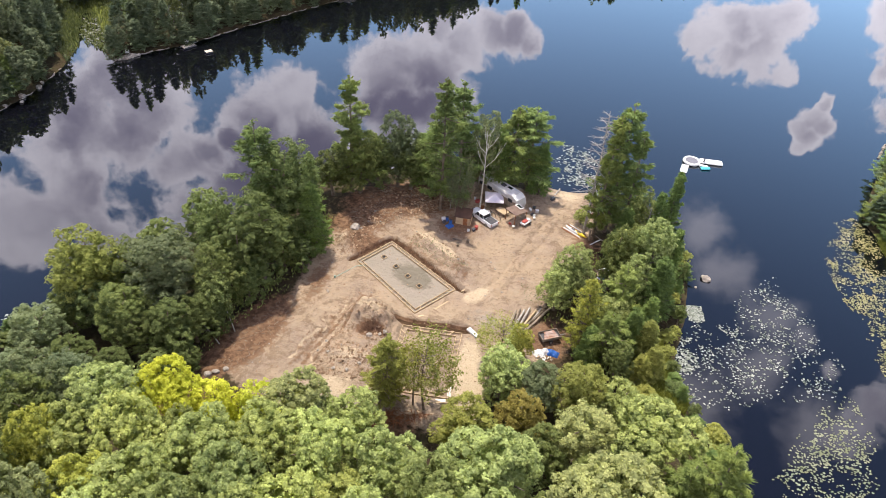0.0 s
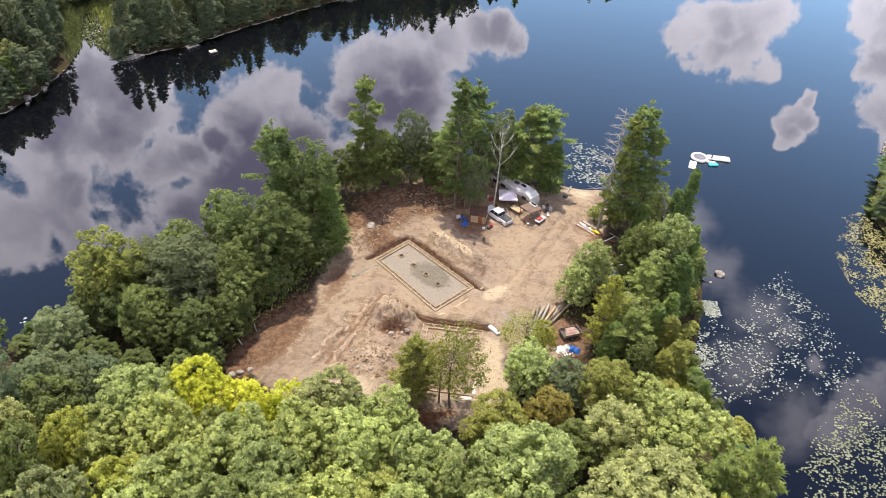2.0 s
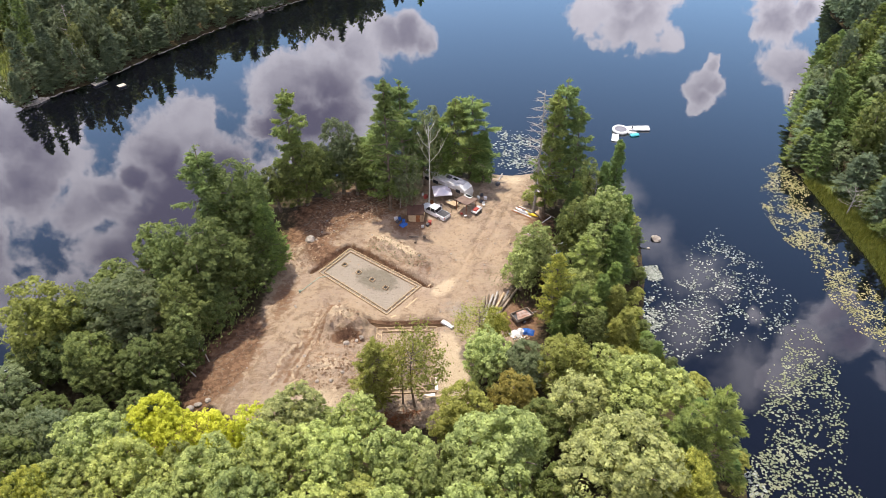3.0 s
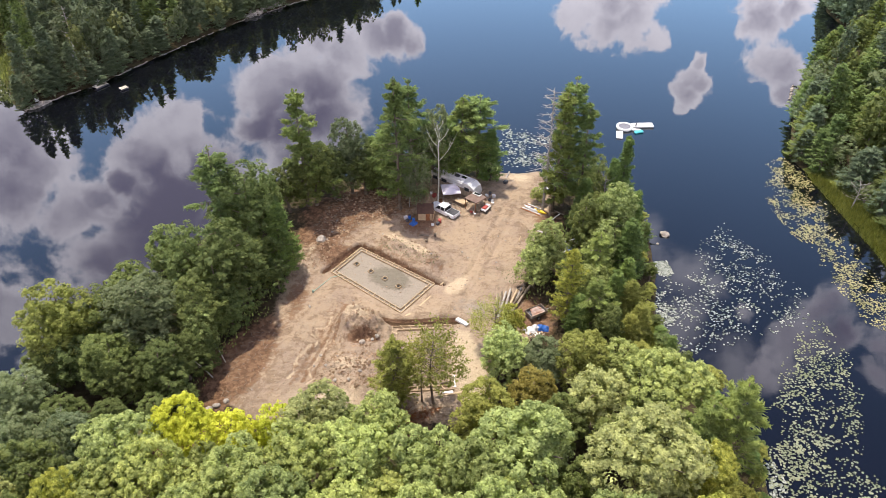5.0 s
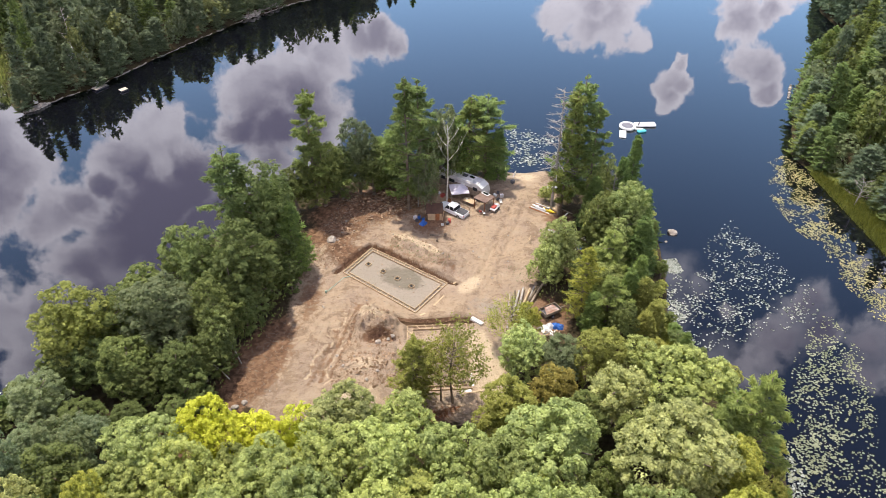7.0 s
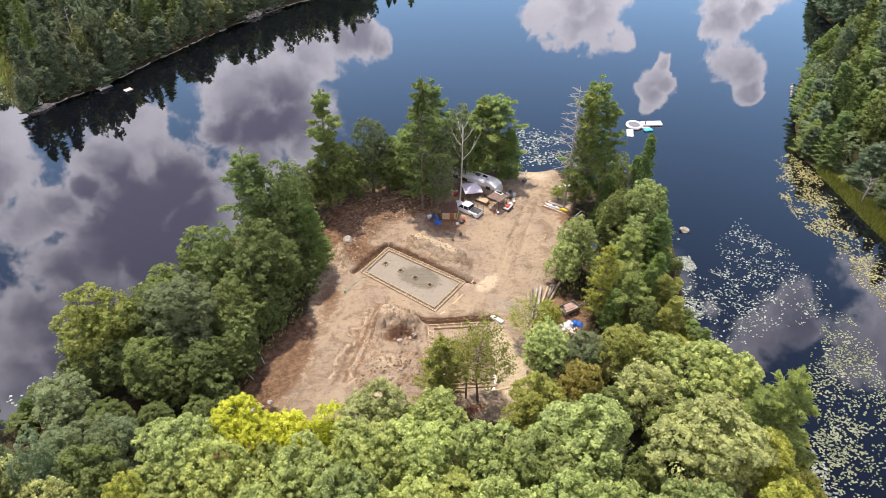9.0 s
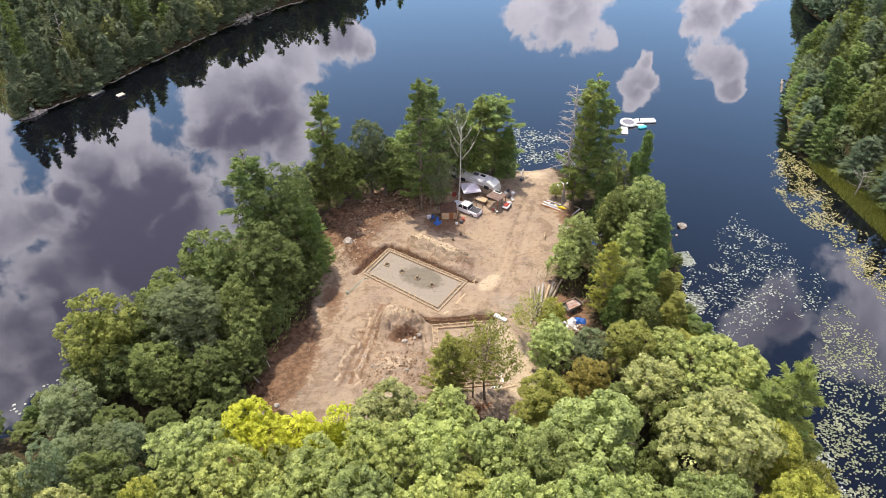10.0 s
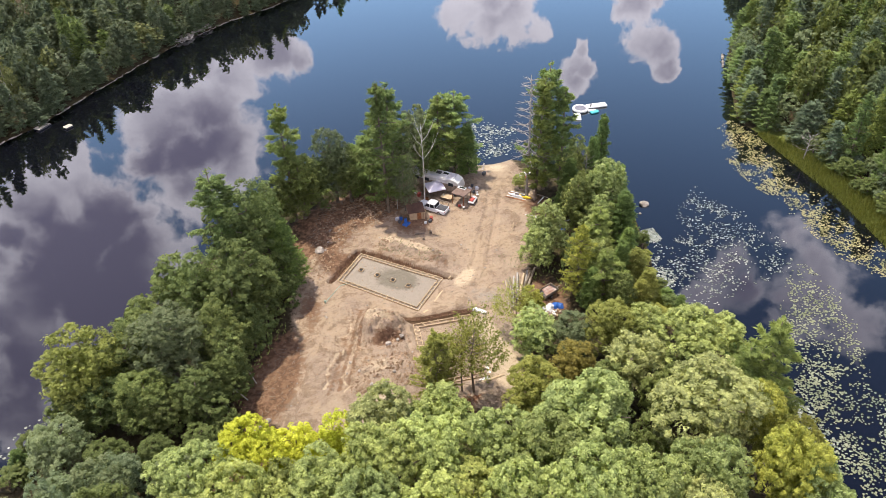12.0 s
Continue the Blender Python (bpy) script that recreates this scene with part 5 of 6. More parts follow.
for k in range(60):
    x, y = rng.uniform(-28, 20), rng.uniform(72, 125)
    if side_distance(np.array([x]), np.array([y]), CLEARING)[0] > 1 and side_distance(np.array([x]), np.array([y]), SLAB)[0] < -1 and side_distance(np.array([x]), np.array([y]), FOOT)[0] < -1:
        rock(x, y, rng.uniform(0.08, 0.24), k, "small stone on bare soil", "small stones in the clearing")
rock(49.0, 108.6, 0.95, 2, "rounded grey rock standing out of the lake", "rocks in the water", -0.1)
rock(46.6, 106.0, 0.3, 3, "rounded grey rock standing out of the lake", "rocks in the water", -0.05)
rock(38.9, 88.4, 0.5, 0, "grey rock at the water's edge", "rocks along the shore", 0.0)


def shore_ledge(name, label, line, width, seed):
    """A low uneven band of bare rock along a waterline."""
    rng = np.random.default_rng(seed)
    pts = []
    for (ax, ay), (bx, by) in zip(line, line[1:]):
        n = max(2, int(math.hypot(bx - ax, by - ay) / 1.2))
        pts += [Vector((ax + (bx - ax) * k / n, ay + (by - ay) * k / n)) for k in range(n)]
    v, f = [], []
    for i, p in enumerate(pts):
        d = (pts[min(i + 1, len(pts) - 1)] - pts[max(i - 1, 0)]).normalized()
        out = Vector((d.y, -d.x))
        w = width * rng.uniform(0.05, 1.0) * (1.7 if rng.uniform() > 0.75 else 0.8)
        p = p + out * rng.uniform(-0.5, 0.4)
        for s, z in ((0.5, -0.3), (0.35, rng.uniform(0.03, 0.16)), (-0.4, rng.uniform(0.06, 0.22)), (-0.6, 0.05)):
            v.append((*(p + out * w * s), z))
    for i in range(len(pts) - 1):
        for k in range(3):
            a = i * 4 + k
            f.append((a, a + 4, a + 5, a + 1))
    tagged(new(name, mesh_from(name, v, f, ROCK)), label, "shore", kind="structure")


shore_ledge("shore_ledge_1", "thin band of pale bare rock along the far waterline", FAR_LAND[11:20], 0.75, 71)
shore_ledge("shore_ledge_2", "thin band of pale bare rock along the far waterline", FAR_LAND[2:6], 0.45, 72)
for k in range(12):
    rock(-39 + k * 0.85 + rng.uniform(-0.3, 0.3), 233 + k * 0.75 + rng.uniform(0, 1.2), rng.uniform(0.7, 1.5), k, "pale rock outcrop on the far shore", "rocks along the far shore")
for k in range(9):
    rock(101.8 + k * 0.55, 159.8 + k * 0.85, rng.uniform(0.25, 0.6), k, "pale rock on the point of the opposite bank", "rocks on the point", 0.05)
for k in range(6):
    rock(-101 + rng.uniform(-3, 2), 150 + k * 2.5, rng.uniform(0.4, 0.9), k, "pale rock along the far waterline", "rocks along the far shore", 0.05)


# ---- camper trailer ----
def wheel(parent, x, y, r, w, name="wheel"):
    tyre = part(name, tube(bmesh.new(), (0, -w / 2, 0), (0, w / 2, 0), r, sides=18), RUBBER, parent)
    tyre.matrix_basis = pose(x, y, r)
    part("rim", tube(bmesh.new(), (0, -w / 2 - 0.01, 0), (0, w / 2 + 0.01, 0), r * 0.6, sides=12), STEEL, tyre)


def profile_body(bm, outline, half, bevel=0.05):
    """A body from its side outline (x, z), as wide as twice half, with rounded edges."""
    left = [bm.verts.new((x, -half, z)) for x, z in outline]
    right = [bm.verts.new((x, half, z)) for x, z in outline]
    bm.faces.new(left)
    bm.faces.new(right[::-1])
    n = len(outline)
    for i in range(n):
        bm.faces.new((left[i], right[i], right[(i + 1) % n], left[(i + 1) % n])[::-1])
    bmesh.ops.recalc_face_normals(bm, faces=bm.faces)
    if bevel:
        bmesh.ops.bevel(bm, geom=list(bm.edges), offset=bevel, segments=2, affect="EDGES", profile=0.6)
    return bm


RVSIDE = plain("camper_side_off_white", (0.56, 0.55, 0.52), (0.46, 0.45, 0.43), 0.45, 0.8, spec=0.4, bump=0.05)


def camper(x, y, turn):
    ob = thing("camper_trailer", pose(x, y, 2.0, 0, 0, turn) @ Matrix.Scale(1.1, 4), "long white camper trailer with a grey-white roof, parked under trees", "camper trailer")
    part("body", profile_body(bmesh.new(), [(-4.9, 0.55), (-4.9, 3.05), (3.6, 3.05), (4.6, 2.5), (5.0, 1.5), (4.8, 0.55)], 1.24, 0.1), RVSIDE, ob)
    part("roof", one_box((8.3, 2.3, 0.06), (-0.7, 0, 3.09), bevel=0.02), GREYWHITE, ob, "grey-white roof membrane with stains")
    part("cap", one_box((1.2, 2.34, 0.05), (4.12, 0, 2.83), (0, 28.5, 0), 0.02), WHITE, ob)
    for k, (px, py, sx, sy) in enumerate(((-3.2, 0.3, 0.5, 0.5), (2.4, -0.2, 0.5, 0.5), (-1.2, -0.6, 0.35, 0.35))):
        v = part("roof_vent", one_box((sx, sy, 0.14), (px, py, 3.17), bevel=0.04), WHITE, ob)
    part("air_conditioner", one_box((0.95, 0.75, 0.3), (0.2, 0.1, 3.25), bevel=0.1), DARK, ob, "dark roof air conditioner")
    part("solar_panel", one_box((1.0, 0.6, 0.05), (1.5, 0.45, 3.15), bevel=0.01), GLASS, ob)
    for px, w in ((-3.9, 0.9), (-1.9, 1.1), (3.2, 0.9)):
        w_ = part("window", one_box((w, 0.04, 0.6), (px, -1.275, 2.05), bevel=0.02), GLASS, ob)
        part("frame", one_box((w + 0.12, 0.03, 0.72), (px, -1.268, 2.05), bevel=0.02), DARK, w_)
    d = part("door", one_box((0.7, 0.05, 1.9), (0.6, -1.28, 1.6), bevel=0.02), WHITE, ob)
    part("handle", one_box((0.06, 0.06, 0.15), (0.85, -1.32, 1.6), bevel=0.01), DARK, d)
    # dark sheet added over the white side to paint the shade there
    part("lower_panel", one_box((9.3, 0.03, 1.5), (-0.15, -1.25, 1.32), bevel=0.01), OLDWOOD, ob, "grey-brown sheet standing in for shade on the lower side")
    part("awning_tube", tube(bmesh.new(), (-4.6, -1.36, 2.9), (2.6, -1.36, 2.9), 0.1), GREYWHITE, ob)
    for px in (-0.55, 0.35):
        for py in (-1.1, 1.1):
            wheel(ob, px, py, 0.36, 0.24)
    part("drawbar", tube(bmesh.new(), (4.7, 0, 0.5), (6.1, 0, 0.5), 0.07), DARK, ob)
    for py in (-0.2, 0.2):
        part("gas_bottle", tube(bmesh.new(), (5.35, py, 0.5), (5.35, py, 1.05), 0.16, 0.13, 12), WHITE, ob)
    part("ladder", one_box((0.05, 0.5, 2.2), (-4.96, 0.5, 1.8), bevel=0.01), STEEL, ob)


camper(10.7, 126.3, -44)


def pickup(x, y, turn):
    ob = thing("pickup_truck", pose(x, y, sample_ground(x, y), 0, 0, turn) @ Matrix.Scale(1.08, 4), "silver-white crew-cab pickup truck with a dark bed cover, parked", "pickup truck")
    part("body", profile_body(bmesh.new(), [(-2.95, 0.5), (-2.95, 1.18), (1.1, 1.18), (2.6, 1.08), (2.95, 0.85), (2.95, 0.45), (-2.6, 0.42)], 0.98, 0.08), SILVER, ob)
    part("cab", profile_body(bmesh.new(), [(-0.95, 1.1), (-0.7, 1.82), (0.75, 1.85), (1.5, 1.12)], 0.9, 0.08), GLASS, ob, "dark glazed cab")
    part("roof", one_box((1.62, 1.6, 0.1), (0.0, 0, 1.86), bevel=0.05), SILVER, ob)
    for s in (-1, 1):
        for px, pw, an in ((-0.83, 0.09, 18), (0.2, 0.1, 0), (1.14, 0.09, -44)):
            part("pillar", one_box((pw, 0.05, 0.8), (px, s * 0.9, 1.46), (0, an, 0), 0.01), SILVER, ob)
        mir = part("mirror", one_box((0.12, 0.25, 0.2), (1.0, s * 1.12, 1.3), bevel=0.04), DARK, ob)
        for px in (-1.75, 1.85):
            wheel(ob, px, s * 0.86, 0.39, 0.26)
        part("headlight", one_box((0.1, 0.4, 0.18), (2.92, s * 0.68, 0.88), bevel=0.03), WHITE, ob, "clear headlight")
        part("tail_light", one_box((0.06, 0.14, 0.4), (-2.97, s * 0.85, 0.98), bevel=0.02), PINKRED, ob, "red tail light")
    part("bed_cover", one_box((1.85, 1.66, 0.06), (-1.95, 0, 1.22), bevel=0.02), DARK, ob, "dark grey bed cover")
    part("bonnet", one_box((1.3, 1.7, 0.05), (2.0, 0, 1.14), (0, 4, 0), 0.02), SILVER, ob)
    part("grille", one_box((0.06, 1.0, 0.3), (2.97, 0, 0.85), bevel=0.02), DARK, ob)
    for px in (-2.98, 2.98):
        part("bumper", one_box((0.16, 1.85, 0.22), (px, 0, 0.52), bevel=0.05), STEEL, ob)


pickup(7.2, 118.7, 133)


def canopy(x, y, turn, half, eave, peak, cloth, label, name="canopy_tent"):
    ob = thing(name, pose(x, y, sample_ground(x, y), 0, 0, turn), label, "canopy")
    v = [(-half, -half, eave), (half, -half, eave), (half, half, eave), (-half, half, eave), (0, 0, peak)]
    low = [(a, b, eave - 0.22) for a, b, _ in v[:4]]
    me = mesh_from("cloth", v + low, [(0, 1, 4), (1, 2, 4), (2, 3, 4), (3, 0, 4), (0, 5, 6, 1), (1, 6, 7, 2), (2, 7, 8, 3), (3, 8, 5, 0)], cloth)
    c = part("cloth", me, None, ob)
    s = c.modifiers.new("thickness", "SOLIDIFY")
    s.thickness = 0.015
    for a in (-1, 1):
        for b in (-1, 1):
            part("leg", one_box((0.05, 0.05, eave), (a * (half - 0.05), b * (half - 0.05), eave / 2), bevel=0.006), STEEL, ob)


canopy(9.2, 123.9, 1, 1.8, 2.1, 2.85, CANVAS, "pale grey-white pop-up canopy tent beside the camper")


def gazebo(x, y, turn):
    ob = thing("lean_to", pose(x, y, 2.0, 0, 0, turn), "open brown-roofed lean-to on posts beside the camper", "shelter")
    part("roof", one_box((3.5, 3.0, 0.09), (0, 0, 2.45), (0, 6, 0), 0.02), BROWNROOF, ob, "brown sheet roof")
    for a in (-1.5, 1.5):
        for b in (-1.25, 1.25):
            part("post", one_box((0.11, 0.11, 2.4), (a, b, 1.2), bevel=0.01), REDWOOD, ob)
    for b in (-1.3, 1.3):
        part("beam", one_box((3.3, 0.09, 0.16), (0, b, 2.3), (0, 6, 0), 0.01), REDWOOD, ob)
    s = part("skylight", one_box((0.95, 1.7, 0.08), (1.25, 0.55, 2.42), (0, 6, 0), 0.02), WHITE, ob, "white framed panel on the roof")
    part("pane", one_box((0.6, 1.3, 0.03), (1.25, 0.55, 2.475), (0, 6, 0)), GLASS, s)


gazebo(13.5, 119.5, 42)

deck = thing("work_table", pose(10.9, 121.2, 2.0, 0, 0, -44), "tan plywood work table among the camp gear", "table")
part("top", one_box((2.4, 1.5, 0.05), (0, 0, 0.78), bevel=0.008), LUMBER, deck)
for a in (-1.05, 1.05):
    for b in (-0.6, 0.6):
        part("leg", one_box((0.08, 0.08, 0.76), (a, b, 0.38), bevel=0.008), OLDWOOD, deck)
rail_thing = thing("low_fence", pose(9.1, 120.5, 2.0, 0, 0, -46), "low wooden rail beside the truck", "fence")
part("rail", one_box((4.6, 0.1, 0.14), (0, 0, 0.75), bevel=0.01), OLDWOOD, rail_thing)
for a in (-2.1, -0.7, 0.7, 2.1):
    part("post", one_box((0.1, 0.1, 0.8), (a, 0, 0.4), bevel=0.01), OLDWOOD, rail_thing)


def shed(x, y, turn):
    ob = thing("small_shed", pose(x, y, sample_ground(x, y), 0, 0, turn), "small tan wooden shed with a dark brown roof", "shed")
    for px, sx, py, sy in ((0, 2.7, -1.1, 0.08), (0, 2.7, 1.1, 0.08), (-1.31, 0.08, 0, 2.12), (1.31, 0.08, 0, 2.12)):
        part("wall", one_box((sx, sy, 1.75), (px, py, 0.875), bevel=0.01), LUMBER, ob)
    part("roof", one_box((3.3, 2.9, 0.1), (0, 0.15, 1.92), (9, 0, 0), 0.02), REDROOF, ob, "dark brown roof")
    d = part("door", one_box((0.8, 0.05, 1.5), (0.5, -1.16, 0.78), bevel=0.01), REDWOOD, ob)
    part("handle", one_box((0.05, 0.06, 0.14), (0.8, -1.2, 0.8), bevel=0.01), STEEL, d)
    part("corner_post", one_box((0.16, 0.16, 2.3), (1.6, -1.2, 1.15), (0, 8, 0), 0.02), LUMBER, ob)


shed(3.3, 117.5, -6)


# ---- loose camp gear ----
def barrel(x, y, mat, label, r=0.3, h=0.9, tip=0.0):
    z = sample_ground(x, y)
    ob = thing("barrel", pose(x, y, z + (r if tip else 0), tip, 0, x * 50), label, "barrel", "camp barrels")
    part("body", tube(bmesh.new(), (0, 0, 0), (0, 0, h), r, r * 0.97, 16), mat, ob)
    for k in (0.3, 0.66):
        part("hoop", tube(bmesh.new(), (0, 0, h * k), (0, 0, h * k + 0.05), r * 1.03, sides=16), mat, ob)
    part("lid", tube(bmesh.new(), (0, 0, h), (0, 0, h + 0.04), r * 0.9, sides=16), DARK, ob)


def tarp(x, y, sx, sy, high, mat, label, seed):
    """A crumpled sheet over a heap."""
    n, v, f = 13, [], []
    for j in range(n):
        for i in range(n):
            u, w = i / (n - 1) * 2 - 1, j / (n - 1) * 2 - 1
            h = high * max(0, 1 - max(abs(u), abs(w)) ** 2.5) * (0.75 + 0.5 * noise.noise((u * 2 + seed, w * 2, seed))) + 0.08 * noise.noise((u * 5, w * 5, seed * 2.0))
            v.append((u * sx, w * sy, max(h, 0.02)))
    for j in range(n - 1):
        for i in range(n - 1):
            a = j * n + i
            f.append((a, a + 1, a + n + 1, a + n))
    ob = new("tarpaulin", mesh_from("tarpaulin", v, f, mat))
    ob.modifiers.new("thickness", "SOLIDIFY").thickness = 0.01
    ob.matrix_basis = pose(x, y, sample_ground(x, y), 0, 0, seed * 40)
    tagged(ob, label, "tarpaulin", "tarpaulins")


def crate(x, y, sx, sy, h, mat, label, turn, name="crate", lift=0.0):
    ob = thing(name, pose(x, y, sample_ground(x, y) + lift, 0, 0, turn), label, "box", "camp boxes")
    part("body", one_box((sx, sy, h * 0.88), (0, 0, h * 0.44), bevel=0.03), mat, ob)
    part("lid", one_box((sx + 0.04, sy + 0.04, h * 0.12), (0, 0, h * 0.94), bevel=0.015), mat, ob)


barrel(0.2, 117.2, BLUE, "blue plastic barrel beside the shed")
barrel(0.9, 116.4, BLUE, "blue plastic barrel beside the shed")
tarp(0.8, 115.6, 0.75, 0.6, 0.7, BLUE, "crumpled blue tarpaulin over camp gear", 1)
crate(-0.5, 117.6, 0.7, 0.5, 0.6, GREYWHITE, "pale storage box beside the shed", 20)
crate(-0.3, 116.4, 0.6, 0.5, 0.5, DARK, "dark storage box beside the shed", 50)
for k, (x, y, m, d) in enumerate([(4.4, 114.6, WHITE, "white"), (5.4, 114.8, DARK, "dark"), (5.9, 115.6, PINKRED, "red"), (16.6, 123.4, WHITE, "white"), (17.4, 124.2, DARK, "dark"), (17.9, 122.8, GREYWHITE, "pale grey"), (16.9, 121.8, DARK, "dark"), (8.2, 121.2, WHITE, "white"), (7.0, 122.6, REDWOOD, "brown"), (12.6, 121.9, DARK, "dark"), (10.6, 122.2, GREYWHITE, "pale grey"), (6.0, 124.6, PINKRED, "red"), (5.5, 125.6, WHITE, "white")]):
    crate(x, y, 0.5 + 0.1 * (k % 4), 0.4 + 0.08 * (k % 3), 0.4 + 0.12 * (k % 3), m, d + " storage box among the camp gear", k * 37)


def camp_chair(x, y, turn, mat, tone):
    ob = thing("camp_chair", pose(x, y, sample_ground(x, y), 0, 0, turn), tone + " folding camp chair", "chair", "camp chairs")
    part("seat", one_box((0.5, 0.5, 0.04), (0, 0, 0.42), bevel=0.01), mat, ob)
    part("backrest", one_box((0.05, 0.5, 0.5), (-0.26, 0, 0.68), (0, -12, 0), 0.01), mat, ob)
    for a in (-0.22, 0.22):
        for b in (-0.22, 0.22):
            part("leg", tube(bmesh.new(), (a, b, 0), (a * 0.8, b * 0.9, 0.42), 0.015, sides=6), STEEL, ob)


for k, (x, y, m, d) in enumerate([(13.0, 116.9, WHITE, "white"), (12.4, 117.6, PINKRED, "red"), (8.6, 121.0, DARK, "dark"), (10.2, 121.6, WHITE, "white"), (17.2, 120.4, WHITE, "white")]):
    camp_chair(x, y, k * 70, m, d)


def cart(x, y, turn):
    ob = thing("utility_cart", pose(x, y, sample_ground(x, y), 0, 0, turn), "white and red loaded utility cart beside the lean-to", "cart")
    part("bed", one_box((2.2, 1.15, 0.3), (0, 0, 0.65), bevel=0.03), WHITE, ob)
    part("load", one_box((1.2, 0.85, 0.3), (-0.25, 0.05, 0.95), bevel=0.08), PINKRED, ob, "red load")
    part("cover", one_box((0.7, 0.9, 0.25), (0.7, 0, 0.92), bevel=0.06), GREYWHITE, ob)
    for px in (-0.7, 0.7):
        for py in (-0.6, 0.6):
            wheel(ob, px, py, 0.3, 0.18)


cart(15.4, 118.2, 50)


def kayak(x, y, turn, mat, tone, lift):
    ob = thing("kayak", pose(x, y, sample_ground(x, y) + lift, 0, 0, turn), tone + " kayak lying on boards by the track", "kayak", "kayaks")
    v, f = [], []
    limb(v, f, [(t * 1.9, 0, 0.2 + 0.1 * abs(t) ** 3) for t in np.linspace(-1, 1, 11)], [0.33 * (1 - abs(t) ** 2.2) + 0.02 for t in np.linspace(-1, 1, 11)], 10)
    part("hull", mesh_from("hull", v, f, mat, True), None, ob)
    part("cockpit", one_box((0.9, 0.42, 0.06), (0, 0, 0.51), bevel=0.02), DARK, ob)


kayak(25.6, 116.4, -45, YELLOW, "yellow", 0.15)
kayak(24.6, 117.2, -45, WHITE, "white", 0.12)
for k in range(7):
    plank(24.0 + 0.32 * k, 116.6 + 0.34 * k, 4.4 - 0.3 * (k % 3), -45 + k % 3, 0.24, 0.08, (REDWOOD, WHITE, LUMBER, GREYWHITE)[k % 4], 0.04, "stacked boards under the kayaks", "boards under the kayaks")
post = plank(27.4, 114.9, 2.4, 10, 0.35, 0.35, OLDWOOD, 1.05, "thick upright timber post by the track", "posts", 84, name="post")
saw = thing("sawhorse", pose(19.9, 107.6, sample_ground(19.9, 107.6), 0, 0, 65), "pale wooden sawhorse on the track", "sawhorse")
part("beam", one_box((1.5, 0.12, 0.12), (0, 0, 0.75), bevel=0.01), LUMBER, saw)
for a in (-0.6, 0.6):
    for b in (-1, 1):
        part("leg", one_box((0.08, 0.06, 0.85), (a, b * 0.22, 0.38), (b * 28, 0, 0), 0.006), LUMBER, saw)


def log(x, y, length, turn, r, mat, label, group, lift=0.0, tilt=0.0):
    ob = new("log", bpy.data.meshes.new("log"))
    bm = tube(bmesh.new(), (-length / 2, 0, 0), (length / 2, 0, 0), r, r * 0.8, 9)
    bm.to_mesh(ob.data)
    bm.free()
    ob.data.materials.append(mat)
    ob.matrix_basis = pose(x, y, sample_ground(x, y) + r * 0.9 + lift, 0, tilt, turn)
    return tagged(ob, label, "log", group)


for k in range(18):
    log(11.6 + 0.3 * k - 0.12 * (k % 3), 89.2 + 0.12 * k, 8.6 - 0.6 * (k % 4), 74 - 1.6 * k + (k * 29 % 9), 0.13 + 0.05 * (k % 3), (DEADWOOD, LUMBER, OLDWOOD, DEADWOOD, BARK)[k % 5], "felled log in a loose timber pile", "timber pile", 0.16 * (k % 3))
log(2.4, 111.5, 1.8, -14, 0.16, BARK, "dark log lying in the clearing", "logs in the clearing")
log(4.4, 111.2, 0.7, 80, 0.3, BARK, "short stump lying in the clearing", "logs in the clearing")
log(2.6, 109.6, 0.6, 70, 0.25, BARK, "short stump lying in the clearing", "logs in the clearing")
log(1.5, 74.9, 1.8, 5, 0.2, BARK, "dark log inside the small formwork", "logs in the clearing")


def dump_trailer(x, y, turn):
    ob = thing("utility_trailer", pose(x, y, sample_ground(x, y), 0, 0, turn), "old open utility trailer with a rusty sheet load", "trailer")
    part("bed", one_box((3.3, 1.9, 0.12), (0, 0, 0.62), bevel=0.02), DARK, ob)
    for px, sx, py, sy in ((0, 3.3, -0.95, 0.07), (0, 3.3, 0.95, 0.07), (-1.62, 0.07, 0, 1.86), (1.62, 0.07, 0, 1.86)):
        part("side", one_box((sx, sy, 0.5), (px, py, 0.92), bevel=0.01), OLDWOOD, ob)
    for k in range(5):
        part("sheet", one_box((2.6 - 0.2 * k, 0.34, 0.05), (0.05 * k, -0.68 + 0.33 * k, 1.0 + 0.05 * (k % 2)), (4 * (k % 3) - 4, 2, 0), 0.006), RUST, ob, "rusty metal sheet")
    for s in (-1, 1):
        wheel(ob, -0.2, s * 1.08, 0.34, 0.2)
    part("drawbar", tube(bmesh.new(), (1.6, 0, 0.5), (3.0, 0, 0.4), 0.06), STEEL, ob)


dump_trailer(18.2, 87.4, 22)
tarp(16.3, 83.8, 0.9, 0.8, 0.7, WHITE, "crumpled white tarpaulin over scrap", 3)
tarp(18.6, 84.2, 1.0, 0.7, 0.8, BLUE, "crumpled blue tarpaulin over scrap", 4)
tarp(17.4, 84.4, 0.7, 0.7, 0.8, GREYWHITE, "pale tarpaulin over scrap", 5)
tarp(28.6, 104.2, 0.8, 0.6, 0.4, BLUE, "small blue tarpaulin in the shade of the bank", 6)
for k in range(16):
    log(17.2 + rng.uniform(-1.2, 1.2), 82.4 + rng.uniform(-0.8, 0.8), 0.5, rng.uniform(0, 180), 0.12, (LUMBER, WHITE, OLDWOOD)[k % 3], "split firewood block in a heap", "firewood heap", 0.12 * (k % 4))


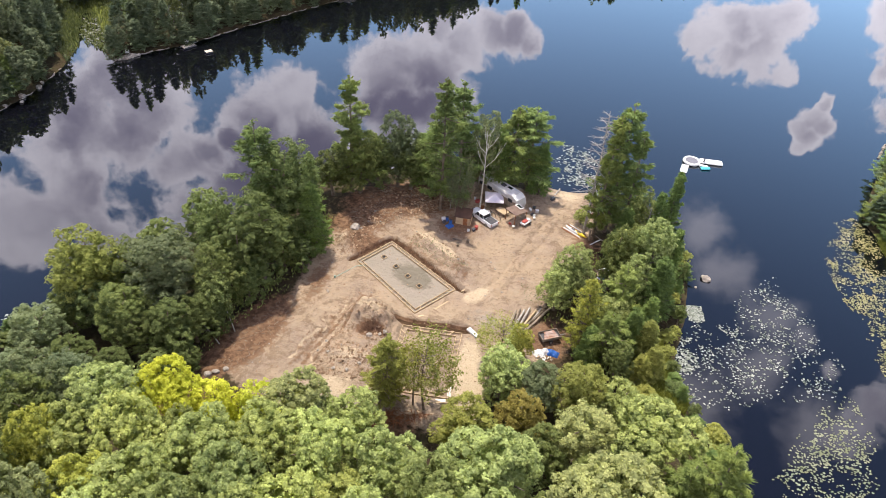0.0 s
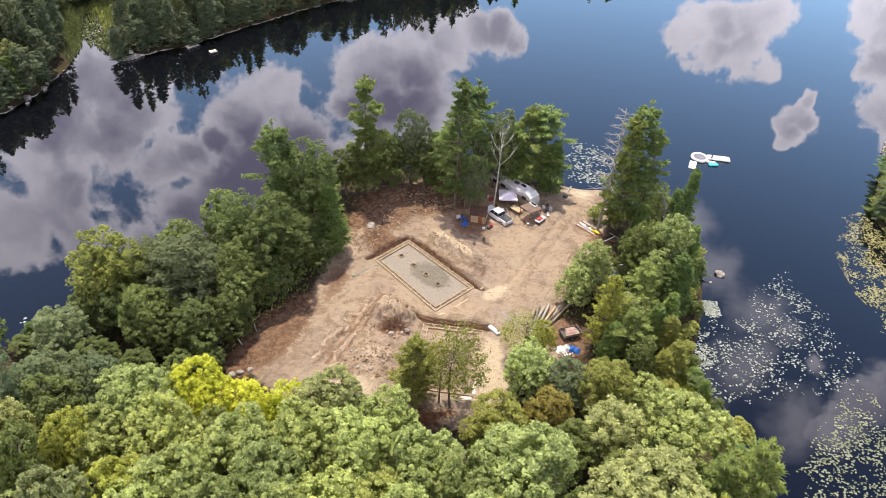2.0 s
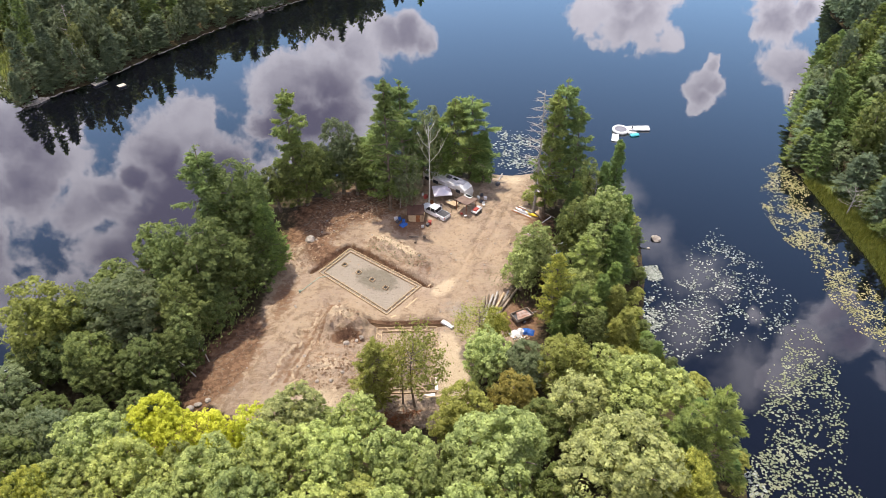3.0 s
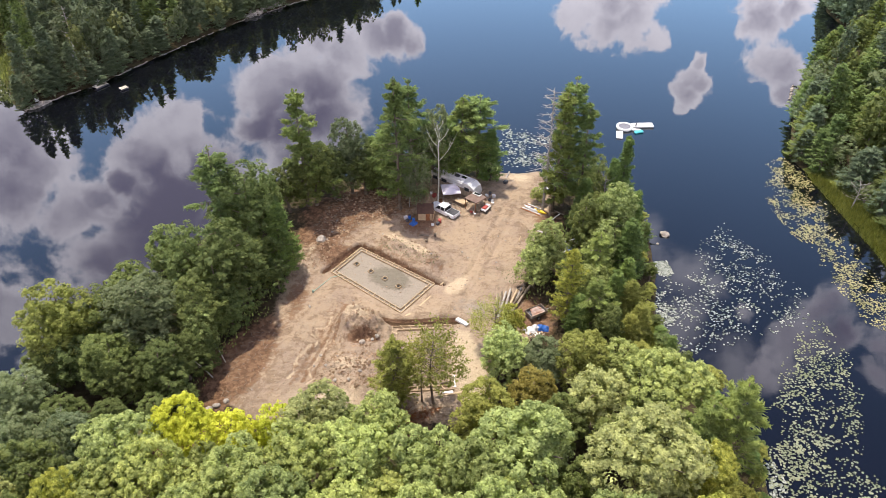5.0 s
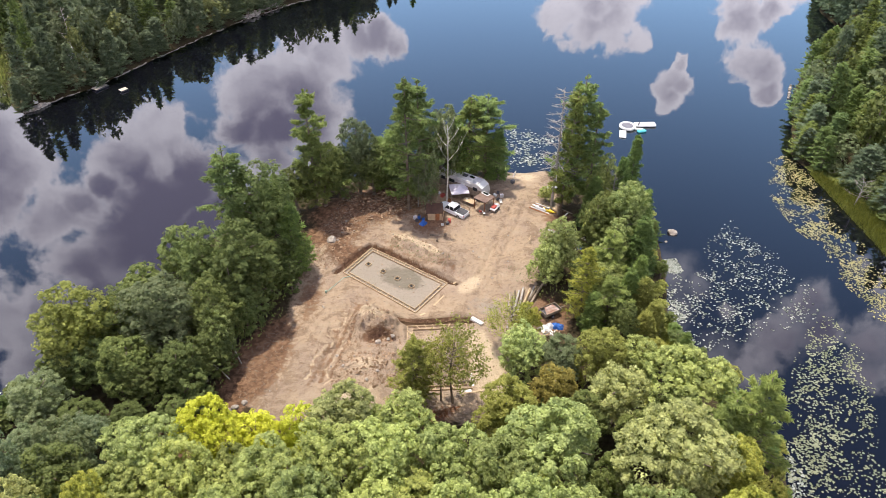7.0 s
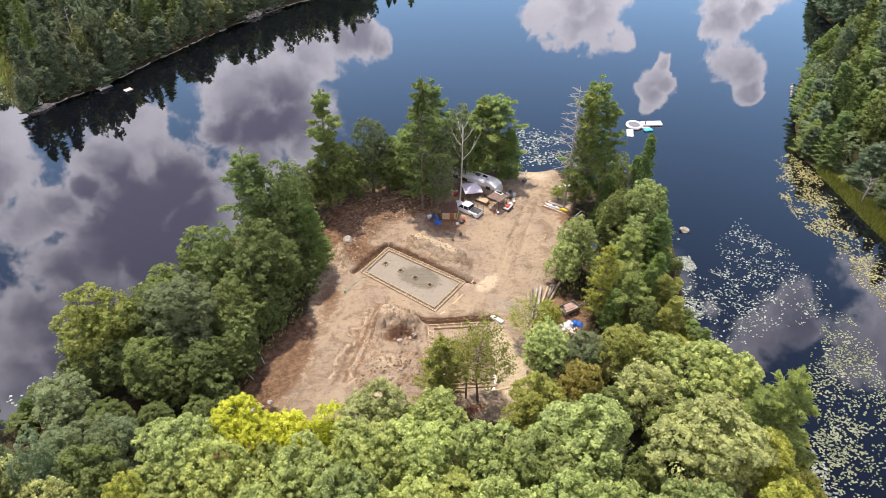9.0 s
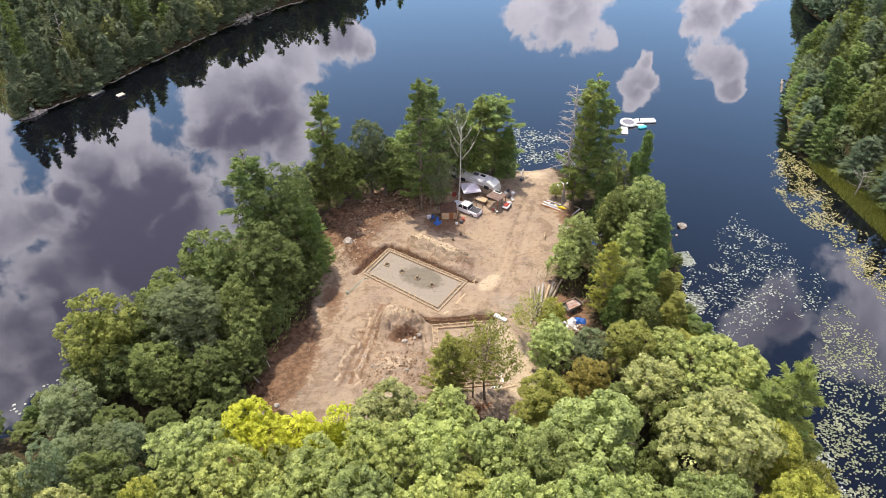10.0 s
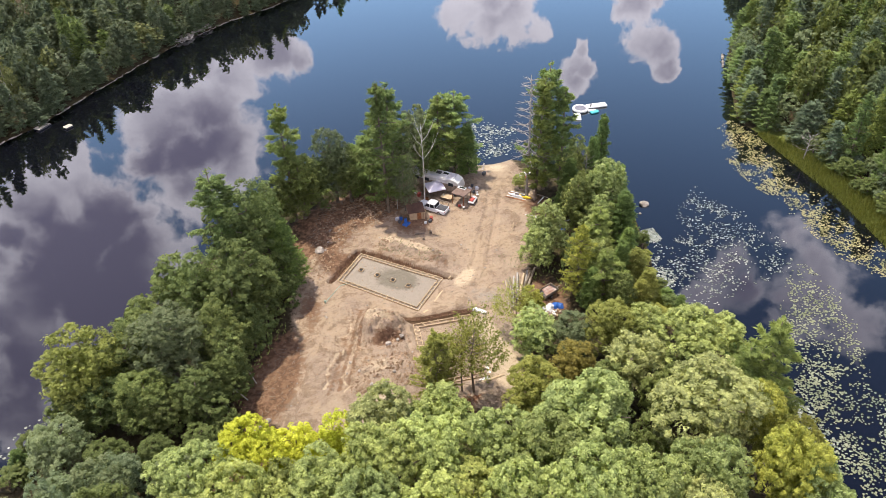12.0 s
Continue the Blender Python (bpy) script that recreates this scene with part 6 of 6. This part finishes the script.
def row_boat(x, y, turn, mat, label):
    ob = thing("row_boat", pose(x, y, sample_ground(x, y) + 0.05, 0, 0, turn), label, "boat", "boats on the beach")
    v, f, n = [], [], 9
    for i in range(n):
        t = i / (n - 1) * 2 - 1
        w = 0.62 * (1 - max(0, t) ** 2.6) + 0.03
        for s, z in ((-1, 0.5), (-0.75, 0.12), (0, 0.0), (0.75, 0.12), (1, 0.5)):
            v.append((t * 1.7, s * w, z + 0.14 * max(0, t) ** 2))
    for i in range(n - 1):
        for k in range(4):
            a = i * 5 + k
            f.append((a, a + 1, a + 6, a + 5))
    f.append((0, 1, 2, 3, 4))
    h = part("hull", mesh_from("hull", v, f, mat, True), None, ob)
    h.modifiers.new("thickness", "SOLIDIFY").thickness = 0.03
    for t in (-0.8, 0.3):
        part("bench", one_box((0.25, 1.0, 0.04), (t, 0, 0.38), bevel=0.01), OLDWOOD, ob)


row_boat(29.6, 124.6, 20, WHITE, "small white rowing boat drawn up among bushes")
crate(21.4, 128.0, 0.9, 0.6, 0.6, DARK, "dark storage box by the beach", 40)
crate(28.9, 123.0, 0.8, 0.6, 0.5, PINKRED, "red storage box by the beach", 10)


# ---- things on the water ----
DECK = plain("grey_mesh_net", (0.14, 0.14, 0.17), (0.24, 0.24, 0.28), 0.7, 4.0)


def swim_raft():
    ob = thing("swim_platform", pose(57.0, 149.6, 0.0, 0, 0, -2), "white inflatable swim platform with a grey mesh deck and a slide", "swim raft")
    v, f, n, k = [], [], 24, 8
    for i in range(n):
        a = i * 6.2832 / n
        for j in range(k):
            b = j * 6.2832 / k
            r = 1.0 + 0.2 * math.cos(b)
            v.append((1.7 * r * math.cos(a) - 2.0, 1.75 * r * math.sin(a) + 1.0, 0.34 + 0.32 * math.sin(b)))
            f.append((i * k + j, ((i + 1) % n) * k + j, ((i + 1) % n) * k + (j + 1) % k, i * k + (j + 1) % k))
    part("ring", mesh_from("ring", v, f, WHITE, True), None, ob)
    bm = bmesh.new()
    bmesh.ops.create_circle(bm, cap_ends=True, segments=24, radius=1.0, matrix=pose(-2.0, 1.0, 0.46) @ Matrix.Diagonal((1.55, 1.6, 1, 1)))
    part("deck", bm, DECK, ob, "grey mesh deck")
    part("slide", one_box((5.2, 1.9, 0.5), (2.5, 1.4, 0.3), (0, 0, -3), 0.18), WHITE, ob)
    part("slide_trough", one_box((4.0, 0.9, 0.08), (2.9, 1.4, 0.56), (0, 0, -3), 0.03), GREYWHITE, ob)
    part("step", one_box((2.2, 1.0, 0.45), (0.7, -1.5, 0.22), (0, 0, 10), 0.15), AQUA, ob, "turquoise step")
    part("step_rim", one_box((2.0, 0.7, 0.5), (0.4, -0.6, 0.25), (0, 0, -10), 0.15), WHITE, ob)
    part("post", one_box((0.25, 0.25, 1.3), (0.7, 0.9, 0.75), (0, 8, 0), 0.05), DARK, ob, "dark upright post")
    part("mat", one_box((1.6, 3.4, 0.35), (-4.2, -2.4, 0.17), (0, 0, -18), 0.14), WHITE, ob, "white floating mat")


swim_raft()


DOCKWOOD = plain("dock_boards_pale", (0.56, 0.5, 0.43), (0.42, 0.37, 0.32), 0.8, 1.2)


def dock(x, y, turn, sx, sy, label, name="dock"):
    ob = thing(name, pose(x, y, 0, 0, 0, turn), label, "dock", "docks on the far shore")
    n = int(sx / 0.4)
    for k in range(n):
        part("deck_board", one_box((0.36, sy, 0.05), (-sx / 2 + 0.4 * (k + 0.5), 0, 0.45), bevel=0.008), DOCKWOOD, ob)
    for s in (-1, 1):
        part("float", one_box((sx, 0.3, 0.35), (0, s * (sy / 2 - 0.2), 0.24), bevel=0.03), DARK, ob)


cabin(*CABIN, sample_ground(*CABIN), 21)
dock(-73.2, 189.4, 50, 3.8, 2.0, "pale weathered dock on the far shore")
dock(-67.0, 187.0, 40, 2.0, 1.5, "small pale swimming float off the far shore", "swim_float")
crate(-74.4, 191.2, 1.2, 0.9, 0.9, WHITE, "white box on the far shore", 30)
crate(-72.6, 189.8, 0.8, 0.6, 0.5, DARK, "dark box on the far dock", 20, lift=0.45)
crate(-86.6, 181.4, 0.9, 0.7, 0.7, WHITE, "white box on the rocky point", 15)
for k in range(7):
    rock(-88.4 + 0.75 * k, 177.6 + 0.7 * k + rng.uniform(-0.3, 0.5), rng.uniform(0.5, 1.1), k, "pale rock on the point of the far shore", "rocks along the far shore", 0.1)
bare_tree("dead_tree", "bleached dead tree standing in the far wood", -79.5, 197.5, 17.0, DEADWOOD, 0.25, 12, 3.0, 0.5, 0.4, 9)


# ---- lily pads, reeds, litter ----
PAD_FIELDS = [[(54.5, 103.4), (61.9, 110.9), (63.2, 100.6), (65.8, 93.5), (67.4, 88.6), (64.4, 83.1), (53.1, 79.1), (47.4, 77.3), (39.5, 77.5), (38.8, 82.0), (40.4, 91.4), (48.5, 95.8)],
              [(55.5, 73.0), (61.3, 79.9), (66.8, 82.0), (66.0, 73.4), (60.5, 62.5), (56.0, 55.0), (54.5, 44.0), (46, 34), (40.5, 38), (43.4, 50.3), (48.5, 62.5)]]
SHORE_PADS = [(78.5, 123.8), (85.5, 133.0), (87.3, 124.7), (82.4, 108.2), (82.8, 88.4), (79.6, 82.0), (84.0, 80.0), (80, 70.8), (76.5, 74.0), (73.7, 82.2), (75.7, 99.3), (73.6, 111.5)]
FAR_PADS = [(25.3, 153.7), (32.0, 152.4), (36.3, 148.2), (30.6, 136.8), (23.4, 138.6)]


def pads(name, label, fields, tries, size, mat, seed, clump, solid=0.0):
    """Floating round leaves with a notch, thinning out unevenly."""
    rng = np.random.default_rng(seed)
    v, f = [], []
    for field in fields:
        xs, ys = [p[0] for p in field], [p[1] for p in field]
        x, y = rng.uniform(min(xs), max(xs), tries), rng.uniform(min(ys), max(ys), tries)
        d = side_distance(x, y, field)
        thin = lattice(x, y, clump * 0.7, seed) * 0.7 + lattice(x, y, clump * 0.22, seed + 3.0) * 0.7
        keep = (d > rng.exponential(2.0, tries) - 1.4 + 2.2 * lattice(x, y, 3.0, seed + 9.0)) & (thin + solid > rng.uniform(-0.7, 0.75, tries))
        for px, py in zip(x[keep], y[keep]):
            r, a0, b = size * rng.uniform(0.5, 1.3), rng.uniform(0, 6.28), len(v)
            lift, ex = rng.uniform(0.0, 0.05), rng.uniform(0.75, 1.0)
            v.append((px, py, 0.02 + lift * 0.3))
            for k in range(7):
                a = a0 + k * 5.7 / 6
                v.append((px + r * math.cos(a), py + r * ex * math.sin(a), 0.015 + lift * (0.3 + 0.7 * math.cos(a - a0))))
            f.extend((b, b + k, b + k + 1) for k in range(1, 7))
    tagged(new(name, mesh_from(name, v, f, mat)), label, "lily pads", kind="stuff")


pads("lily_pads", "pale green lily pads scattered over the dark water", PAD_FIELDS[:1], 9000, 0.16, PAD, 31, 4.0, -0.2)
pads("lily_pads", "dense olive-green lily pads along the near bank", PAD_FIELDS[1:], 17000, 0.165, PAD_OLIVE, 37, 5.0, 0.1)
pads("lily_pads", "yellowing lily pads crowded along the opposite bank", [SHORE_PADS], 21000, 0.15, PAD_Y, 32, 3.0, -0.02)
pads("lily_pads", "pale lily pads off the beach", [FAR_PADS], 1300, 0.24, PAD, 33, 4.0, 0.15)
pads("lily_pads", "dense pale lily pads by the reedy bank", [[(43.6, 99.0), (46.0, 100.8), (46.4, 97.0), (44.6, 96.0)], [(39.2, 88.4), (41.6, 92.6), (43.0, 89.0), (41.6, 84.0), (39.6, 84.4)], [(39.6, 47), (42.5, 56), (44.8, 55), (42.5, 46)]], 1300, 0.17, PAD, 34, 3.0, 0.5)
pads("lily_pads", "pale lily pads beside the grove", [[(-66, 80), (-61, 87), (-63, 90), (-70, 84)]], 130, 0.22, PAD, 35, 4.0, 0.3)
pads("lily_pads", "pale lily pads in the marshy inlet", [[(-100, 186), (-95, 184), (-96, 196), (-104, 204), (-108, 203)]], 900, 0.4, PAD, 36, 6.0, 0.4)


def blades(name, label, spots, high, wide, mat, seed, category="grass"):
    """Upright blades, bent at the tip: spots is an array of x, y."""
    rng = np.random.default_rng(seed)
    n = len(spots)
    z = ground_height(spots[:, 0], spots[:, 1])
    at = np.column_stack([spots, np.maximum(z, -0.1)])
    a = rng.uniform(0, 6.28, n)
    u = np.column_stack([np.cos(a), np.sin(a), np.zeros(n)]) * (wide * rng.uniform(0.5, 1.3, (n, 1)))
    lean = rng.normal(0, 0.3, (n, 3))
    lean[:, 2] = 1.0
    top = at + lean * (high * rng.uniform(0.5, 1.3, (n, 1)))
    tagged(new(name, quads(name, np.stack([at - u, at + u, top + u * 0.35, top - u * 0.35], 1), mat)), label, category, kind="stuff")


def spots_in(poly, n, seed):
    rng = np.random.default_rng(seed)
    xs, ys = [p[0] for p in poly], [p[1] for p in poly]
    p = np.column_stack([rng.uniform(min(xs), max(xs), n), rng.uniform(min(ys), max(ys), n)])
    return p[side_distance(p[:, 0], p[:, 1], poly) > 0]


blades("reeds", "yellow-green reeds along the opposite bank", spots_in([(87.5, 126), (89.6, 124), (91.6, 112), (92, 96), (89.6, 84), (91, 70), (88, 70), (83.5, 80.5), (86.2, 97), (86.8, 110)], 16000, 41), 0.9, 0.1, REED, 42)
blades("reeds", "olive reeds along the near bank", spots_in([(33, 76), (38, 74.5), (39.6, 78), (38.4, 86), (36.5, 92), (33, 88)], 5200, 43), 0.9, 0.09, REED, 44)
blades("reeds", "marsh grass round the inlet", spots_in([(-112, 208), (-100, 186), (-92, 182), (-94, 196), (-104, 222), (-118, 226)], 5000, 45), 0.9, 0.16, LEAF["g"], 46)
blades("reeds", "dull green sedge round the marshy inlet", spots_in([(-113, 188), (-102, 177), (-99.5, 174), (-101, 185), (-110, 206), (-122, 214)], 9000, 53), 0.8, 0.18, LEAF["w"], 54)
blades("weeds", "thin weeds on the spoil heap", np.concatenate([spots_in([(-6.5, 109.6), (3.0, 101.0), (4.6, 103.0), (-4.5, 112.0)], 1500, 47), spots_in([(14, 101), (19, 99), (18, 95), (14.5, 96.5)], 260, 48)]), 0.2, 0.06, LEAF["g"], 49)
blades("weeds", "low undergrowth round the clearing", np.concatenate([spots_in([(-36, 74), (-32.5, 84), (-26, 93), (-24, 104), (-21, 115), (-24, 118), (-30, 100), (-40, 80)], 3000, 50), spots_in([(22, 84), (17, 92), (20, 98), (24, 107), (30, 113), (34, 108), (32, 90), (28, 80)], 1500, 51)]), 0.4, 0.14, LEAF["d"], 52, "undergrowth")


def litter(name, label, poly, n, length, mat, seed):
    """Twigs and scraps lying about, as thin sticks."""
    rng = np.random.default_rng(seed)
    p = spots_in(poly, n, seed)
    z = ground_height(p[:, 0], p[:, 1])
    v, f = [], []
    for (x, y), h in zip(p, z):
        a, l = rng.uniform(0, 6.28), length * rng.uniform(0.3, 1.4)
        d = Vector((math.cos(a), math.sin(a), rng.uniform(-0.1, 0.25))) * l / 2
        c = Vector((x, y, h + 0.06))
        limb(v, f, [c - d, c + d], [0.045, 0.02], 3)
    tagged(new(name, mesh_from(name, v, f, mat)), label, "brush", kind="stuff")


litter("brush_litter", "broken branches on brown loam behind the dig", [(-19, 114), (-15, 124), (-9, 130), (2, 131), (3, 122), (-6, 116), (-13, 114)], 900, 1.1, OLDWOOD, 61)
litter("brush_litter", "broken branches along the grove's edge", [(-32, 75), (-32.5, 84), (-26, 92), (-23, 90), (-27, 80), (-28, 74)], 220, 0.8, OLDWOOD, 62)
litter("brush_litter", "dead red-brown brush in front of the clearing", [(-9, 66), (-2, 68.5), (0, 70), (-8, 70.5)], 500, 1.2, REDWOOD, 63)
litter("brush_litter", "scattered twigs over the bare soil", [(-28, 74), (-20, 112), (0, 128), (24, 128), (20, 100), (6, 76), (-14, 72)], 700, 0.5, OLDWOOD, 64)


def clods(name, label, spots, size, mat, seed):
    """Lumps of soil, each a small uneven eight-sided stone shape."""
    rng = np.random.default_rng(seed)
    n = len(spots)
    z = ground_height(spots[:, 0], spots[:, 1])
    s = size * rng.uniform(0.3, 1.5, (n, 1)) ** 1.5
    base = np.column_stack([spots, z])
    way = np.array([[1, 0, 0], [0, 1, 0], [-1, 0, 0], [0, -1, 0], [0, 0, 0.8], [0, 0, -0.4]], float)
    v = (base[:, None, :] + way[None] * s[:, None, :] * rng.uniform(0.6, 1.2, (n, 6, 1)) + rng.normal(0, 0.12, (n, 6, 3)) * s[:, None, :]).reshape(-1, 3)
    f = [(k * 6 + a, k * 6 + b, k * 6 + c) for k in range(n) for a, b, c in ((0, 1, 4), (1, 2, 4), (2, 3, 4), (3, 0, 4), (1, 0, 5), (2, 1, 5), (3, 2, 5), (0, 3, 5))]
    tagged(new(name, mesh_from(name, v, f, mat)), label, "soil clods", kind="stuff")


heaps = np.concatenate([spots_in(p, n, 90 + i) for i, (p, n) in enumerate((
    ([(-9, 112.5), (4.5, 99.5), (7.0, 102.5), (-5, 114)], 420), ([(-17, 86), (-14, 92.5), (-7, 91), (-7, 84.5), (-12, 83)], 260),
    ([(-20, 104), (-20, 112), (-13, 118), (-11, 113), (-17, 105)], 600), ([(-19, 76), (-17, 83), (-7, 82), (-6, 75)], 700), ([(-18, 114), (-14, 124), (-4, 129), (2, 124), (-8, 116)], 700)))])
clods("soil_clods", "dry tan soil clods on the spoil heaps", heaps, 0.2, CLOD, 95)
clods("soil_clods", "small clods over the whole clearing", spots_in(CLEARING, 2600, 96), 0.11, CLOD, 97)
